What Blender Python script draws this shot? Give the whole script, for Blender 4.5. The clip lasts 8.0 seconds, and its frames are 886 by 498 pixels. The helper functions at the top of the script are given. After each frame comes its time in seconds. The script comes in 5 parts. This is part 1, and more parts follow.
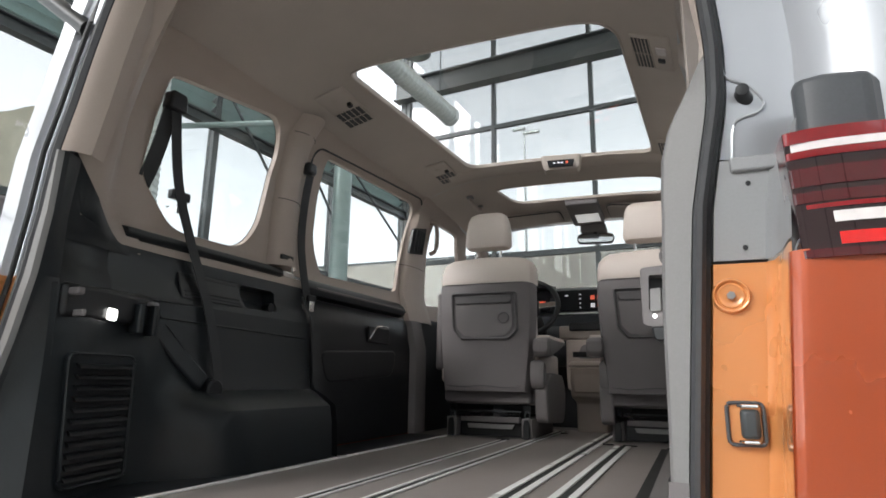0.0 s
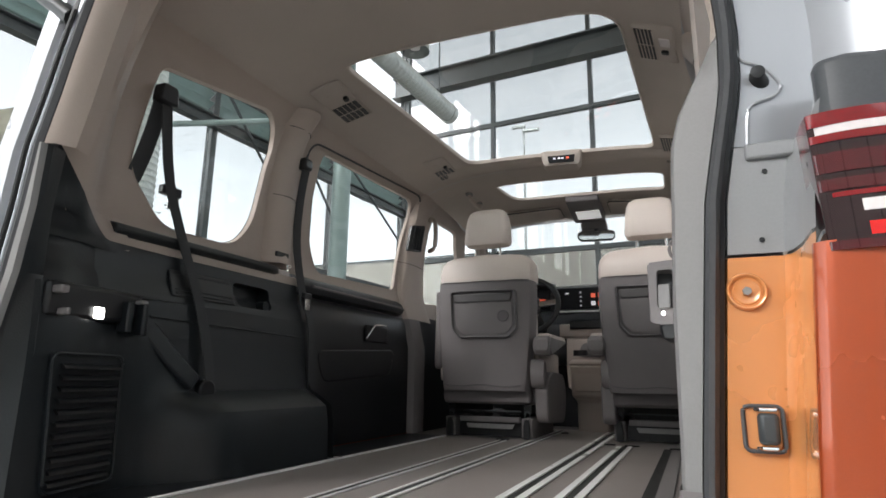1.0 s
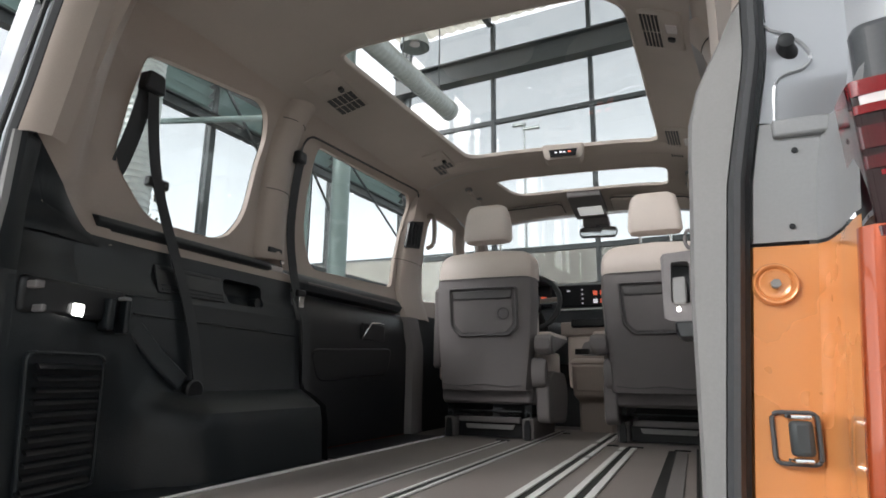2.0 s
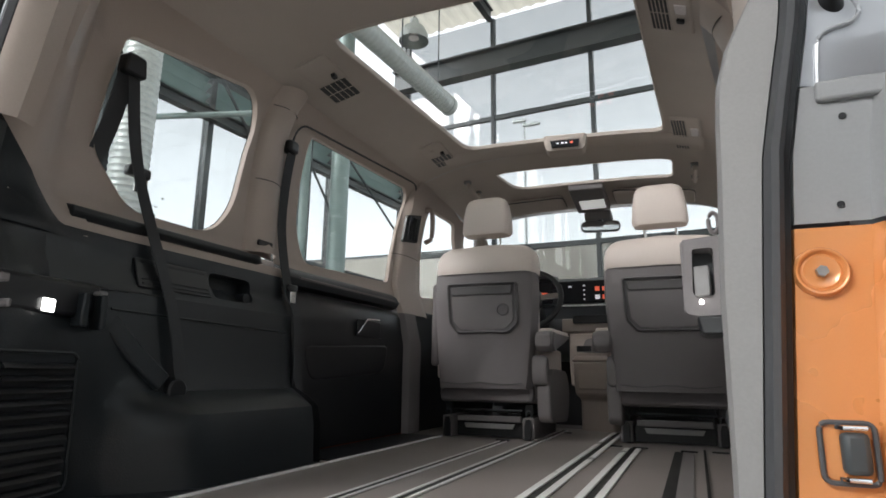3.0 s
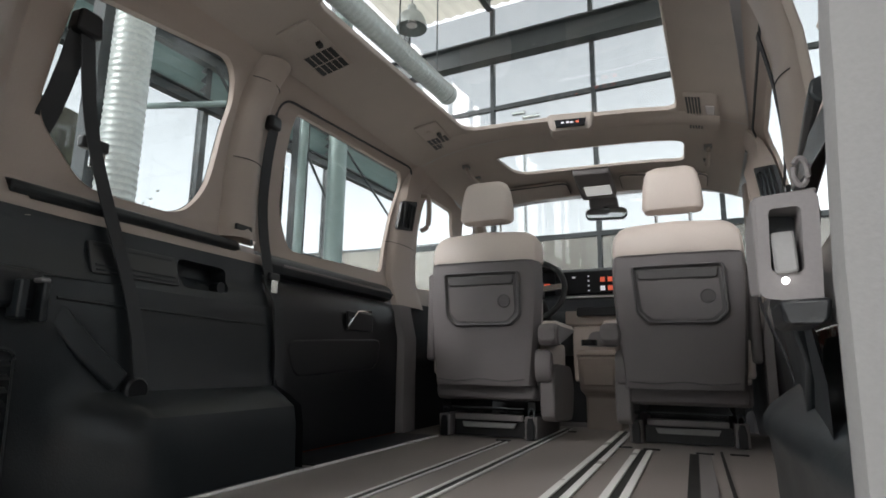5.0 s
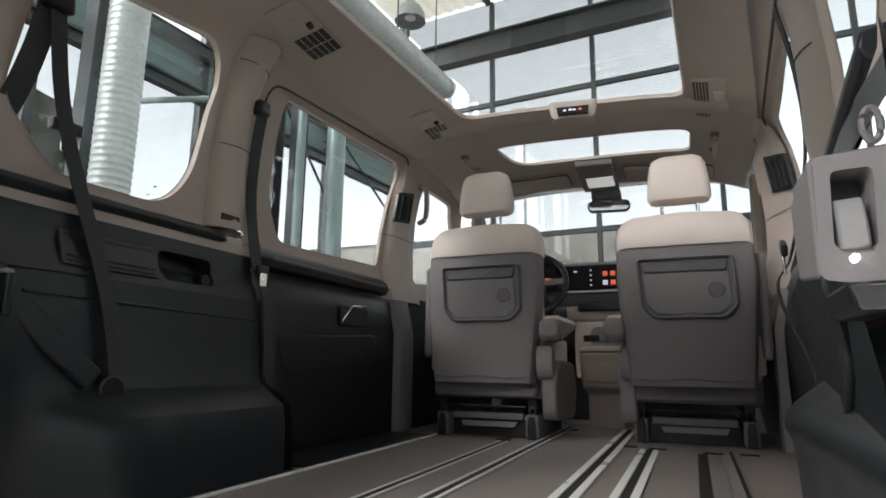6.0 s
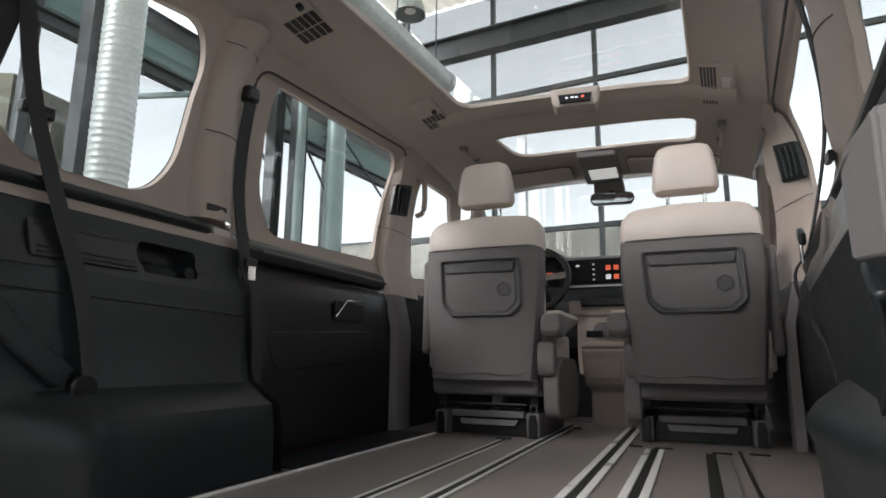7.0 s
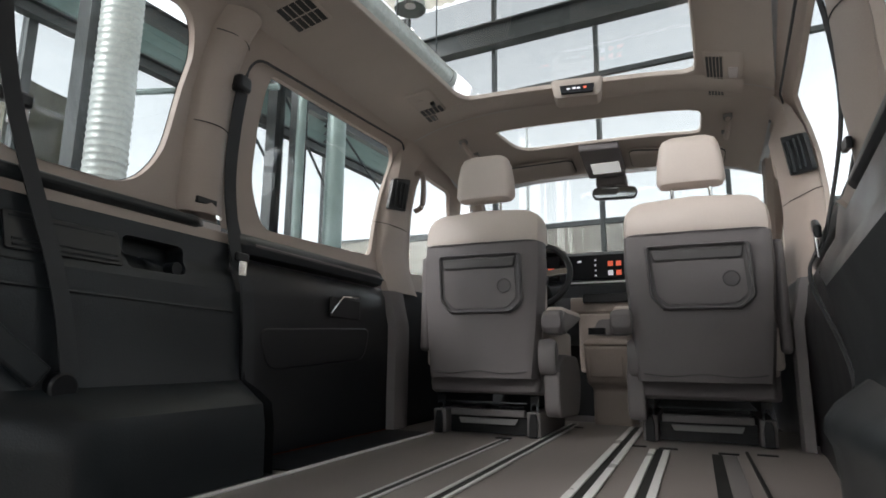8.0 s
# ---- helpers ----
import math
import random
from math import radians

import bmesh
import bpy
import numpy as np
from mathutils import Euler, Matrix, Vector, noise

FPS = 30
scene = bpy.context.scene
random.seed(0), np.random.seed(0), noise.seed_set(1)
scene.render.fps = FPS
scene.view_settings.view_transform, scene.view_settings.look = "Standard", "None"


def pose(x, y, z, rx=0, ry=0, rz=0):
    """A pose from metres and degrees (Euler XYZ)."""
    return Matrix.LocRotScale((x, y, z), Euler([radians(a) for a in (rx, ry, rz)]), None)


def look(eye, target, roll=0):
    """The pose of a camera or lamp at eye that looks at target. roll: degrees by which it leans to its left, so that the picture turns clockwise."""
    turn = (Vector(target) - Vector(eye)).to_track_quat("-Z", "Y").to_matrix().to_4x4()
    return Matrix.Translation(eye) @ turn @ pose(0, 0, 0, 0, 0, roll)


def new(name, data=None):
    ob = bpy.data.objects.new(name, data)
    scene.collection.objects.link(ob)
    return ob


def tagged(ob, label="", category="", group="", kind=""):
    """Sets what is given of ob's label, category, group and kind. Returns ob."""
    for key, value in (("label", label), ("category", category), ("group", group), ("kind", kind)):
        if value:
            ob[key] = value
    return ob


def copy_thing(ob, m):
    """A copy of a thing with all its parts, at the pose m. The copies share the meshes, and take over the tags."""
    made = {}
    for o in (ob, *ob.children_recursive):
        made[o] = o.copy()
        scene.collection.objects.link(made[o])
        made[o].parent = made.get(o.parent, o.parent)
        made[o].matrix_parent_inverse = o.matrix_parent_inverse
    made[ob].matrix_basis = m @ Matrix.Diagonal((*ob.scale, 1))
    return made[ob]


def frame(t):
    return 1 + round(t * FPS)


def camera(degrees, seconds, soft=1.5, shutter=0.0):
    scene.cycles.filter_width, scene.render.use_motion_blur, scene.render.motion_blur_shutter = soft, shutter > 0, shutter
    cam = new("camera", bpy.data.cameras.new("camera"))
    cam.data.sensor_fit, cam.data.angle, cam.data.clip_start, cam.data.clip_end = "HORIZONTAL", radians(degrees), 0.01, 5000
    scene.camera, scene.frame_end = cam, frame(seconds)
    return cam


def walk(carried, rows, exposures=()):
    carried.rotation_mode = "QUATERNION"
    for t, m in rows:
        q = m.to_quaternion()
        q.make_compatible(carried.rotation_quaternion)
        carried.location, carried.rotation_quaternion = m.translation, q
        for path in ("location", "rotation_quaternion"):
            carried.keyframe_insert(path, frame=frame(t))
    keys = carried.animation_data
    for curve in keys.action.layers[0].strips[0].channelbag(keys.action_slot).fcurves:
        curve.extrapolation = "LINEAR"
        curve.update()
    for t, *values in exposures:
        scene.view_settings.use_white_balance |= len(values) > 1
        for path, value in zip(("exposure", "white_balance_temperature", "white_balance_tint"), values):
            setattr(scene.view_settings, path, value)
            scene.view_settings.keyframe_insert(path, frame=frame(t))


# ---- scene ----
cam = camera(74.3, 8.0, soft=1.7)
PATH = [
    (0, (0.554, -0.769, 0.85), (-0.212, 1.026, 1.286), 0.8),
    (0.5, (0.547, -0.749, 0.852), (-0.218, 1.047, 1.285), 0.8),
    (1, (0.54, -0.725, 0.854), (-0.225, 1.072, 1.285), 0.7),
    (1.5, (0.531, -0.694, 0.856), (-0.235, 1.103, 1.285), 0.7),
    (3, (0.495, -0.575, 0.864), (-0.272, 1.224, 1.279), 0.7),
    (3.5, (0.483, -0.531, 0.866), (-0.286, 1.27, 1.276), 0.7),
    (4, (0.471, -0.49, 0.867), (-0.299, 1.311, 1.273), 0.7),
    (4.5, (0.455, -0.447, 0.871), (-0.313, 1.356, 1.271), 0.7),
    (6, (0.408, -0.321, 0.875), (-0.358, 1.487, 1.257), 0.6),
    (6.5, (0.404, -0.273, 0.874), (-0.371, 1.532, 1.25), 0.6),
    (7, (0.391, -0.241, 0.876), (-0.381, 1.566, 1.246), 0.5),
    (7.5, (0.38, -0.207, 0.875), (-0.394, 1.601, 1.242), 0.4),
    (8, (0.377, -0.184, 0.878), (-0.399, 1.624, 1.239), 0.5),
]
walk(cam, [(t, look(eye, target, roll)) for t, eye, target, roll in PATH], exposures=[(0.0, 0.25), (1.5, 0.22), (3.5, 0.12), (6.0, 0.18), (8.0, 0.22)])

# ---- world, sun ----
world = bpy.data.worlds.new("overcast_sky")
scene.world = world
world.use_nodes = True
wn = world.node_tree
sky = wn.nodes.new("ShaderNodeTexSky")
sky.sky_type, sky.sun_disc = "NISHITA", False
sky.sun_elevation, sky.sun_rotation = radians(30), radians(210)
pale = wn.nodes.new("ShaderNodeHueSaturation")
pale.inputs["Saturation"].default_value = 0.14
wn.links.new(sky.outputs[0], pale.inputs["Color"])
wn.links.new(pale.outputs[0], wn.nodes["Background"].inputs[0])
wn.nodes["Background"].inputs[1].default_value = 0.70
sun = new("sun", bpy.data.lights.new("sun", "SUN"))
sun.data.energy, sun.data.angle, sun.data.color = 1.4, radians(14), (1.0, 0.965, 0.96)
sun.matrix_basis = look((-5.0, -8.7, 5.8), (0, 0, 0))


# ---- materials ----
def material(name, color, rough=0.5, metal=0.0, vary=0.12, scale=6.0, fine=90.0, bump=0.05, coat=0.0, stain=None):
    m = bpy.data.materials.new(name)
    m.use_nodes = True
    nt = m.node_tree
    b = nt.nodes["Principled BSDF"]
    b.inputs["Metallic"].default_value = metal
    b.inputs["Coat Weight"].default_value = coat
    b.inputs["Coat Roughness"].default_value = 0.04
    tc = nt.nodes.new("ShaderNodeTexCoord")
    big, small = nt.nodes.new("ShaderNodeTexNoise"), nt.nodes.new("ShaderNodeTexNoise")
    big.inputs["Scale"].default_value, big.inputs["Detail"].default_value = scale, 4
    small.inputs["Scale"].default_value, small.inputs["Detail"].default_value = fine, 3
    nt.links.new(tc.outputs["Object"], big.inputs["Vector"])
    nt.links.new(tc.outputs["Object"], small.inputs["Vector"])
    add = nt.nodes.new("ShaderNodeMath")
    add.operation = "ADD"
    nt.links.new(big.outputs[0], add.inputs[0])
    nt.links.new(small.outputs[0], add.inputs[1])
    ramp = nt.nodes.new("ShaderNodeMapRange")
    ramp.inputs[1].default_value, ramp.inputs[2].default_value = 0.6, 1.4
    nt.links.new(add.outputs[0], ramp.inputs[0])
    mix = nt.nodes.new("ShaderNodeMix")
    mix.data_type = "RGBA"
    lo = tuple(c * (1 - vary) for c in color)
    hi = stain or tuple(min(1, c * (1 + vary)) for c in color)
    mix.inputs[6].default_value, mix.inputs[7].default_value = (*lo, 1), (*hi, 1)
    nt.links.new(ramp.outputs[0], mix.inputs[0])
    nt.links.new(mix.outputs[2], b.inputs["Base Color"])
    rr = nt.nodes.new("ShaderNodeMapRange")
    rr.inputs[3].default_value, rr.inputs[4].default_value = max(0.02, rough - 0.08), min(1, rough + 0.08)
    nt.links.new(big.outputs[0], rr.inputs[0])
    nt.links.new(rr.outputs[0], b.inputs["Roughness"])
    if bump:
        bp = nt.nodes.new("ShaderNodeBump")
        bp.inputs["Strength"].default_value, bp.inputs["Distance"].default_value = bump, 0.004
        nt.links.new(small.outputs[0], bp.inputs["Height"])
        nt.links.new(bp.outputs[0], b.inputs["Normal"])
    return m


def glow(name, color, strength):
    m = bpy.data.materials.new(name)
    m.use_nodes = True
    b = m.node_tree.nodes["Principled BSDF"]
    b.inputs["Base Color"].default_value = (*color, 1)
    b.inputs["Emission Color"].default_value = (*color, 1)
    b.inputs["Emission Strength"].default_value = strength
    return m


def glass(name, color=(1, 1, 1), rough=0.0, gloss=0.05):
    m = bpy.data.materials.new(name)
    m.use_nodes = True
    nt = m.node_tree
    nt.nodes.remove(nt.nodes["Principled BSDF"])
    tr, gl = nt.nodes.new("ShaderNodeBsdfTransparent"), nt.nodes.new("ShaderNodeBsdfGlossy")
    tr.inputs[0].default_value = (*color, 1)
    gl.inputs["Roughness"].default_value = rough
    mx = nt.nodes.new("ShaderNodeMixShader")
    mx.inputs[0].default_value = gloss
    nt.links.new(tr.outputs[0], mx.inputs[1])
    nt.links.new(gl.outputs[0], mx.inputs[2])
    nt.links.new(mx.outputs[0], nt.nodes["Material Output"].inputs[0])
    return m


LINER = material("headliner_fabric", (0.44, 0.385, 0.342), 0.9, fine=400, bump=0.12, vary=0.07)
BEIGE = material("beige_pillar_trim", (0.42, 0.352, 0.306), 0.5, fine=300, bump=0.05, vary=0.05)
DARK = material("dark_side_trim", (0.0118, 0.0148, 0.0170), 0.32, fine=260, bump=0.12, vary=0.15)
DARK.node_tree.nodes["Principled BSDF"].inputs["Specular IOR Level"].default_value = 0.42
BLACK = material("black_plastic", (0.0075, 0.0082, 0.0095), 0.34, fine=200, bump=0.04)
GREYTRIM = material("grey_pillar_trim", (0.215, 0.21, 0.208), 0.55, fine=300, bump=0.06, vary=0.06)
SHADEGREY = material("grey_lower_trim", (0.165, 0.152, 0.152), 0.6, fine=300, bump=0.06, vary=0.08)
RUBBER = material("rubber_seal", (0.05, 0.052, 0.056), 0.65, fine=150, bump=0.04)
SEATGREY = material("grey_seat_cover", (0.150, 0.136, 0.137), 0.62, fine=350, bump=0.2, vary=0.08)
SEATBEIGE = material("beige_seat_leather", (0.56, 0.49, 0.445), 0.5, fine=260, bump=0.15, vary=0.05)
SEATSHELL = material("seat_pocket_shell", (0.085, 0.08, 0.081), 0.45, fine=300, bump=0.08)
FLOOR = material("grey_brown_floor", (0.250, 0.222, 0.208), 0.32, scale=3, fine=140, bump=0.06, vary=0.06)
# Hardly metallic: the sky's reflection is put into the pale base colour.
ALU = material("sky_bright_aluminium", (0.90, 0.895, 0.88), 0.3, 0.05, fine=160, bump=0.03, vary=0.08)
SLOT = material("rail_slot", (0.01, 0.01, 0.01), 0.6)
# One orange body paint in two tones: lit on the flanges, shaded outside.
ORANGE = material("lit_orange_metallic_paint", (0.66, 0.275, 0.095), 0.28, 0.2, fine=900, bump=0.01, vary=0.04, coat=1.0)
ORANGESHADED = material("shaded_orange_metallic_paint", (0.40, 0.070, 0.019), 0.28, 0.35, fine=900, bump=0.0, vary=0.05, coat=1.0)
SILVER = material("silver_metallic_paint", (0.46, 0.475, 0.50), 0.3, 0.45, fine=900, bump=0.01, vary=0.03, coat=1.0)
PRIMER = material("grey_lamp_bay_paint", (0.27, 0.275, 0.28), 0.5, 0.1, fine=300, bump=0.03, vary=0.05)
COVERGREY = material("dark_grey_cover", (0.062, 0.067, 0.073), 0.45, fine=300, bump=0.04)
LAMPRED = material("red_lamp_lens", (0.19, 0.003, 0.006), 0.08, coat=1.0, bump=0.0, vary=0.15)
LAMPMID = material("wine_red_lamp_lens", (0.055, 0.002, 0.004), 0.08, coat=1.0, bump=0.0, vary=0.15)
LAMPBRIGHT = material("bright_red_lens", (0.62, 0.012, 0.012), 0.1, coat=1.0, bump=0.0)
LAMPDEEP = material("dark_red_lamp_lens", (0.012, 0.002, 0.003), 0.08, coat=1.0, bump=0.0)
LAMPWHITE = material("clear_lamp_lens", (0.75, 0.70, 0.69), 0.1, coat=1.0, bump=0.0, vary=0.1)
CHROME = material("chrome", (0.8, 0.8, 0.8), 0.1, 1.0, bump=0.0, vary=0.02)
WEBBING = material("seat_belt_webbing", (0.03, 0.032, 0.035), 0.7, fine=500, bump=0.3)
SCREEN = material("black_screen_glass", (0.006, 0.006, 0.008), 0.3, bump=0.0)
SCREEN.node_tree.nodes["Principled BSDF"].inputs["Specular IOR Level"].default_value = 0.2
LAMPLIT = glow("lit_lamp_lens", (1.0, 0.98, 0.94), 6.0)
# Faint emission stands in for windscreen daylight on the map lamp lens.
MAPLAMP = glow("glowing_map_lamp_lens", (0.9, 0.9, 0.88), 0.35)
ICONRED = glow("red_screen_icons", (0.9, 0.14, 0.07), 0.4)
ICONWHITE = glow("white_screen_icons", (0.8, 0.8, 0.85), 0.45)
# Grey put into the pane only to dim the sky seen through it.
PANE = glass("sky_dimming_pane", (0.62, 0.632, 0.632), gloss=0.03)
ROOFGLASS = glass("tinted_roof_glass", (0.75, 0.762, 0.76), gloss=0.07)
SIDEGLASS = glass("tinted_side_glass", (0.87, 0.895, 0.895))
STEEL = material("dark_grey_steel_paint", (0.05, 0.058, 0.062), 0.5, 0.2, fine=60, bump=0.05, vary=0.15)
GREENSTEEL = material("grey_green_steel_paint", (0.20, 0.26, 0.255), 0.45, 0.3, fine=60, bump=0.05, vary=0.12)
ZINC = material("galvanised_sheet", (0.42, 0.45, 0.44), 0.4, 0.6, scale=14, fine=60, bump=0.08, vary=0.18)
CONCRETE = material("weathered_concrete", (0.42, 0.40, 0.36), 0.9, scale=2.2, fine=25, bump=0.3, vary=0.28)
MOSSY = material("mossy_concrete", (0.30, 0.29, 0.23), 0.9, scale=3.0, fine=25, bump=0.3, vary=0.4)
DECKING = material("pale_translucent_roof_sheet", (0.58, 0.55, 0.47), 0.7, scale=1.5, fine=20, bump=0.1, vary=0.12)
dk = DECKING.node_tree
lucent, blend = dk.nodes.new("ShaderNodeBsdfTranslucent"), dk.nodes.new("ShaderNodeMixShader")
lucent.inputs[0].default_value, blend.inputs[0].default_value = (0.66, 0.64, 0.56, 1), 0.36
dk.links.new(dk.nodes["Principled BSDF"].outputs[0], blend.inputs[1])
dk.links.new(lucent.outputs[0], blend.inputs[2])
dk.links.new(blend.outputs[0], dk.nodes["Material Output"].inputs[0])
WALLPAINT = material("grey_hall_wall_paint", (0.62, 0.62, 0.61), 0.7, scale=0.8, fine=30, bump=0.08, vary=0.12)
BOLT = material("dull_steel", (0.45, 0.45, 0.45), 0.3, 0.9, bump=0.0)
HALLFLOOR = material("polished_concrete_floor", (0.52, 0.515, 0.50), 0.4, scale=1.2, fine=40, bump=0.05, vary=0.15)
GROUND = material("pale_gravel_ground", (0.40, 0.39, 0.36), 0.95, scale=0.6, fine=14, bump=0.3, vary=0.25)
LEAF = material("leaf", (0.10, 0.13, 0.07), 0.6, vary=0.4, bump=0.0)
BARK = material("bark", (0.14, 0.11, 0.09), 0.9, fine=40, bump=0.4)


# ---- building blocks ----
def part(name, bm, mat, parent=None, label="", smooth=True, bevel=0.0, segments=2):
    bmesh.ops.recalc_face_normals(bm, faces=bm.faces)
    me = bpy.data.meshes.new(name)
    bm.to_mesh(me)
    bm.free()
    me.materials.append(mat)
    if smooth:
        me.polygons.foreach_set("use_smooth", [True] * len(me.polygons))
        me.set_sharp_from_angle(angle=radians(38))
    ob = new(name, me)
    if bevel:
        md = ob.modifiers.new("bevel", "BEVEL")
        md.width, md.segments, md.limit_method, md.angle_limit = bevel, segments, "ANGLE", radians(40)
    if parent:
        ob.parent = parent
    if label:
        tagged(ob, label)
    return ob


def thing(name, label, category, kind="", group="", m=None):
    ob = new(name)
    ob.empty_display_size = 0.1
    if m is not None:
        ob.matrix_basis = m
    return tagged(ob, label, category, group, kind)


def box(x0, x1, y0, y1, z0, z1, bm=None):
    bm = bm or bmesh.new()
    vs = [bm.verts.new((x, y, z)) for z in (z0, z1) for x, y in ((x0, y0), (x1, y0), (x1, y1), (x0, y1))]
    for f in ((3, 2, 1, 0), (4, 5, 6, 7), (0, 1, 5, 4), (1, 2, 6, 5), (2, 3, 7, 6), (3, 0, 4, 7)):
        bm.faces.new([vs[i] for i in f])
    return bm


def loft(rings, closed=True, caps=True, bm=None):
    """A skin over rings of equally many points."""
    bm = bm or bmesh.new()
    rows = [[bm.verts.new(p) for p in r] for r in rings]
    n = len(rows[0])
    for a, b in zip(rows, rows[1:]):
        for i in range(n if closed else n - 1):
            j = (i + 1) % n
            bm.faces.new((a[i], a[j], b[j], b[i]))
    if closed and caps:
        bm.faces.new(rows[0][::-1])
        bm.faces.new(rows[-1])
    return bm


def thicken(bm, d):
    bmesh.ops.recalc_face_normals(bm, faces=bm.faces)
    bmesh.ops.solidify(bm, geom=list(bm.faces), thickness=d)
    return bm


def rounded(pts, r, n=5):
    """A flat outline with rounded corners; r is one radius or one for each corner."""
    out, k = [], len(pts)
    for i in range(k):
        p, a, b = (Vector(pts[j % k]) for j in (i, i - 1, i + 1))
        ri = r[i] if isinstance(r, (list, tuple)) else r
        u, v = (a - p), (b - p)
        ri = min(ri, u.length * 0.48, v.length * 0.48)
        s, e = p + u.normalized() * ri, p + v.normalized() * ri
        for j in range(n + 1):
            t = j / n
            out.append(tuple((1 - t) ** 2 * s + 2 * t * (1 - t) * p + t * t * e))
    return out


def polar(pts, c, angles):
    """Where rays from c at these angles leave the outline."""
    out = []
    for a in angles:
        d, best = (math.cos(a), math.sin(a)), 0.0
        for (x0, y0), (x1, y1) in zip(pts, pts[1:] + pts[:1]):
            ex, ey = x1 - x0, y1 - y0
            den = d[0] * ey - d[1] * ex
            if abs(den) < 1e-12:
                continue
            t = ((x0 - c[0]) * ey - (y0 - c[1]) * ex) / den
            u = ((x0 - c[0]) * d[1] - (y0 - c[1]) * d[0]) / den
            if t > 0 and -1e-6 <= u <= 1 + 1e-6:
                best = max(best, t)
        out.append((c[0] + best * d[0], c[1] + best * d[1]))
    return out


def plate_with_hole(outer, hole, place, steps=4, lip=0.0, reveal=None, n=128):
    """A sheet between two outlines, set in space by place(u, v, depth); the hole's edge turns away by reveal."""
    c = (sum(p[0] for p in hole) / len(hole), sum(p[1] for p in hole) / len(hole))
    angles = sorted([2 * math.pi * i / n for i in range(n)] + [math.atan2(p[1] - c[1], p[0] - c[0]) % (2 * math.pi) for p in outer])
    o, h = polar(outer, c, angles), polar(hole, c, angles)
    rings = []
    for k in range(steps + 1):
        t = k / steps
        rings.append([place(p[0] + (q[0] - p[0]) * t, p[1] + (q[1] - p[1]) * t, 0.0) for p, q in zip(o, h)])
    for d, grow in reveal or ():
        rings.append([place(c[0] + (q[0] - c[0]) * grow, c[1] + (q[1] - c[1]) * grow, d) for q in h])
    return loft(rings, caps=False)


def tube(points, r, sides=10, bm=None, flat=None, closed=False):
    """A round bar along points; flat=(width, thickness, across) makes a strap."""
    rings, k = [], len(points)
    for i in range(k):
        p = Vector(points[i])
        a = Vector(points[(i - 1) % k] if closed or i else points[0])
        b = Vector(points[(i + 1) % k] if closed or i < k - 1 else points[-1])
        d = (b - a).normalized()
        if flat:
            s = Vector(flat[2])
            s = (s - d * s.dot(d)).normalized()
            u = d.cross(s)
            w, t = flat[0] / 2, flat[1] / 2
            rings.append([p + s * (w * x) + u * (t * y) for x, y in ((-1, -1), (1, -1), (1, 1), (-1, 1))])
        else:
            s = d.orthogonal().normalized() if abs(d.z) > 0.95 else d.cross(Vector((0, 0, 1))).normalized()
            u = d.cross(s)
            rings.append([p + s * (r * math.cos(2 * math.pi * j / sides)) + u * (r * math.sin(2 * math.pi * j / sides)) for j in range(sides)])
    if closed:
        rings.append(rings[0])
    return loft(rings, caps=not closed, bm=bm)


def disc(c, r, axis, depth, sides=24, bm=None, taper=1.0):
    a = Vector(axis).normalized()
    s = a.orthogonal().normalized()
    u = a.cross(s)
    c = Vector(c)
    ring = lambda q, rr: [q + s * (rr * math.cos(2 * math.pi * j / sides)) + u * (rr * math.sin(2 * math.pi * j / sides)) for j in range(sides)]
    return loft([ring(c, r), ring(c + a * depth, r * taper)], bm=bm)


def curve(points, n=8):
    """A smooth line through points."""
    out, k = [], len(points)
    P = [Vector(p) for p in points]
    for i in range(k - 1):
        p0, p1, p2, p3 = P[max(i - 1, 0)], P[i], P[i + 1], P[min(i + 2, k - 1)]
        for j in range(n):
            t = j / n
            out.append(0.5 * ((2 * p1) + (p2 - p0) * t + (2 * p0 - 5 * p1 + 4 * p2 - p3) * t * t + (3 * p1 - p0 - 3 * p2 + p3) * t ** 3))
    return out + [P[-1]]


def mapped(bm, f):
    for v in bm.verts:
        v.co = f(v.co)
    return bm


def pillow(x0, x1, z0, z1, y0, y1, r, puff, nx=14, nz=14):
    """An upholstered slab: an outline with rounded corners that swells towards y0."""
    bm = bmesh.new()
    out = rounded([(x0, z0), (x1, z0), (x1, z1), (x0, z1)], r, 6)
    cx, cz = (x0 + x1) / 2, (z0 + z1) / 2
    rings = []
    for s, d in ((1.0, y1), (1.0, y0 + 0.02), (0.97, y0 + 0.006), (0.9, y0), (0.7, y0 - puff * 0.6), (0.4, y0 - puff * 0.9), (0.1, y0 - puff)):
        rings.append([(cx + (x - cx) * s, d, cz + (z - cz) * s) for x, z in out])
    return loft(rings, bm=bm)


# ---- the van's shell: measures ----
DECK = 0.58
WALLX = ((0.5, -0.80), (1.0, -0.80), (1.1, -0.815), (1.28, -0.885), (1.45, -0.89), (1.6, -0.882), (1.72, -0.862), (1.80, -0.835), (1.86, -0.79), (1.9, -0.74))


def wall_x(z):
    return float(np.interp(z, [a for a, _ in WALLX], [b for _, b in WALLX]))


def tail_in(y, z=1.0):
    return (0.12 + 0.34 * max(0.0, min(z, 1.75) - 1.26)) * (lambda t: t * t * (3 - 2 * t))(min(1, max(0, (0.31 - y) / 0.17)))


def on_wall(y, z, out=0.0):
    return (wall_x(z) + tail_in(y, z) - out, y, z)


def as_left(p):
    return Vector(p)


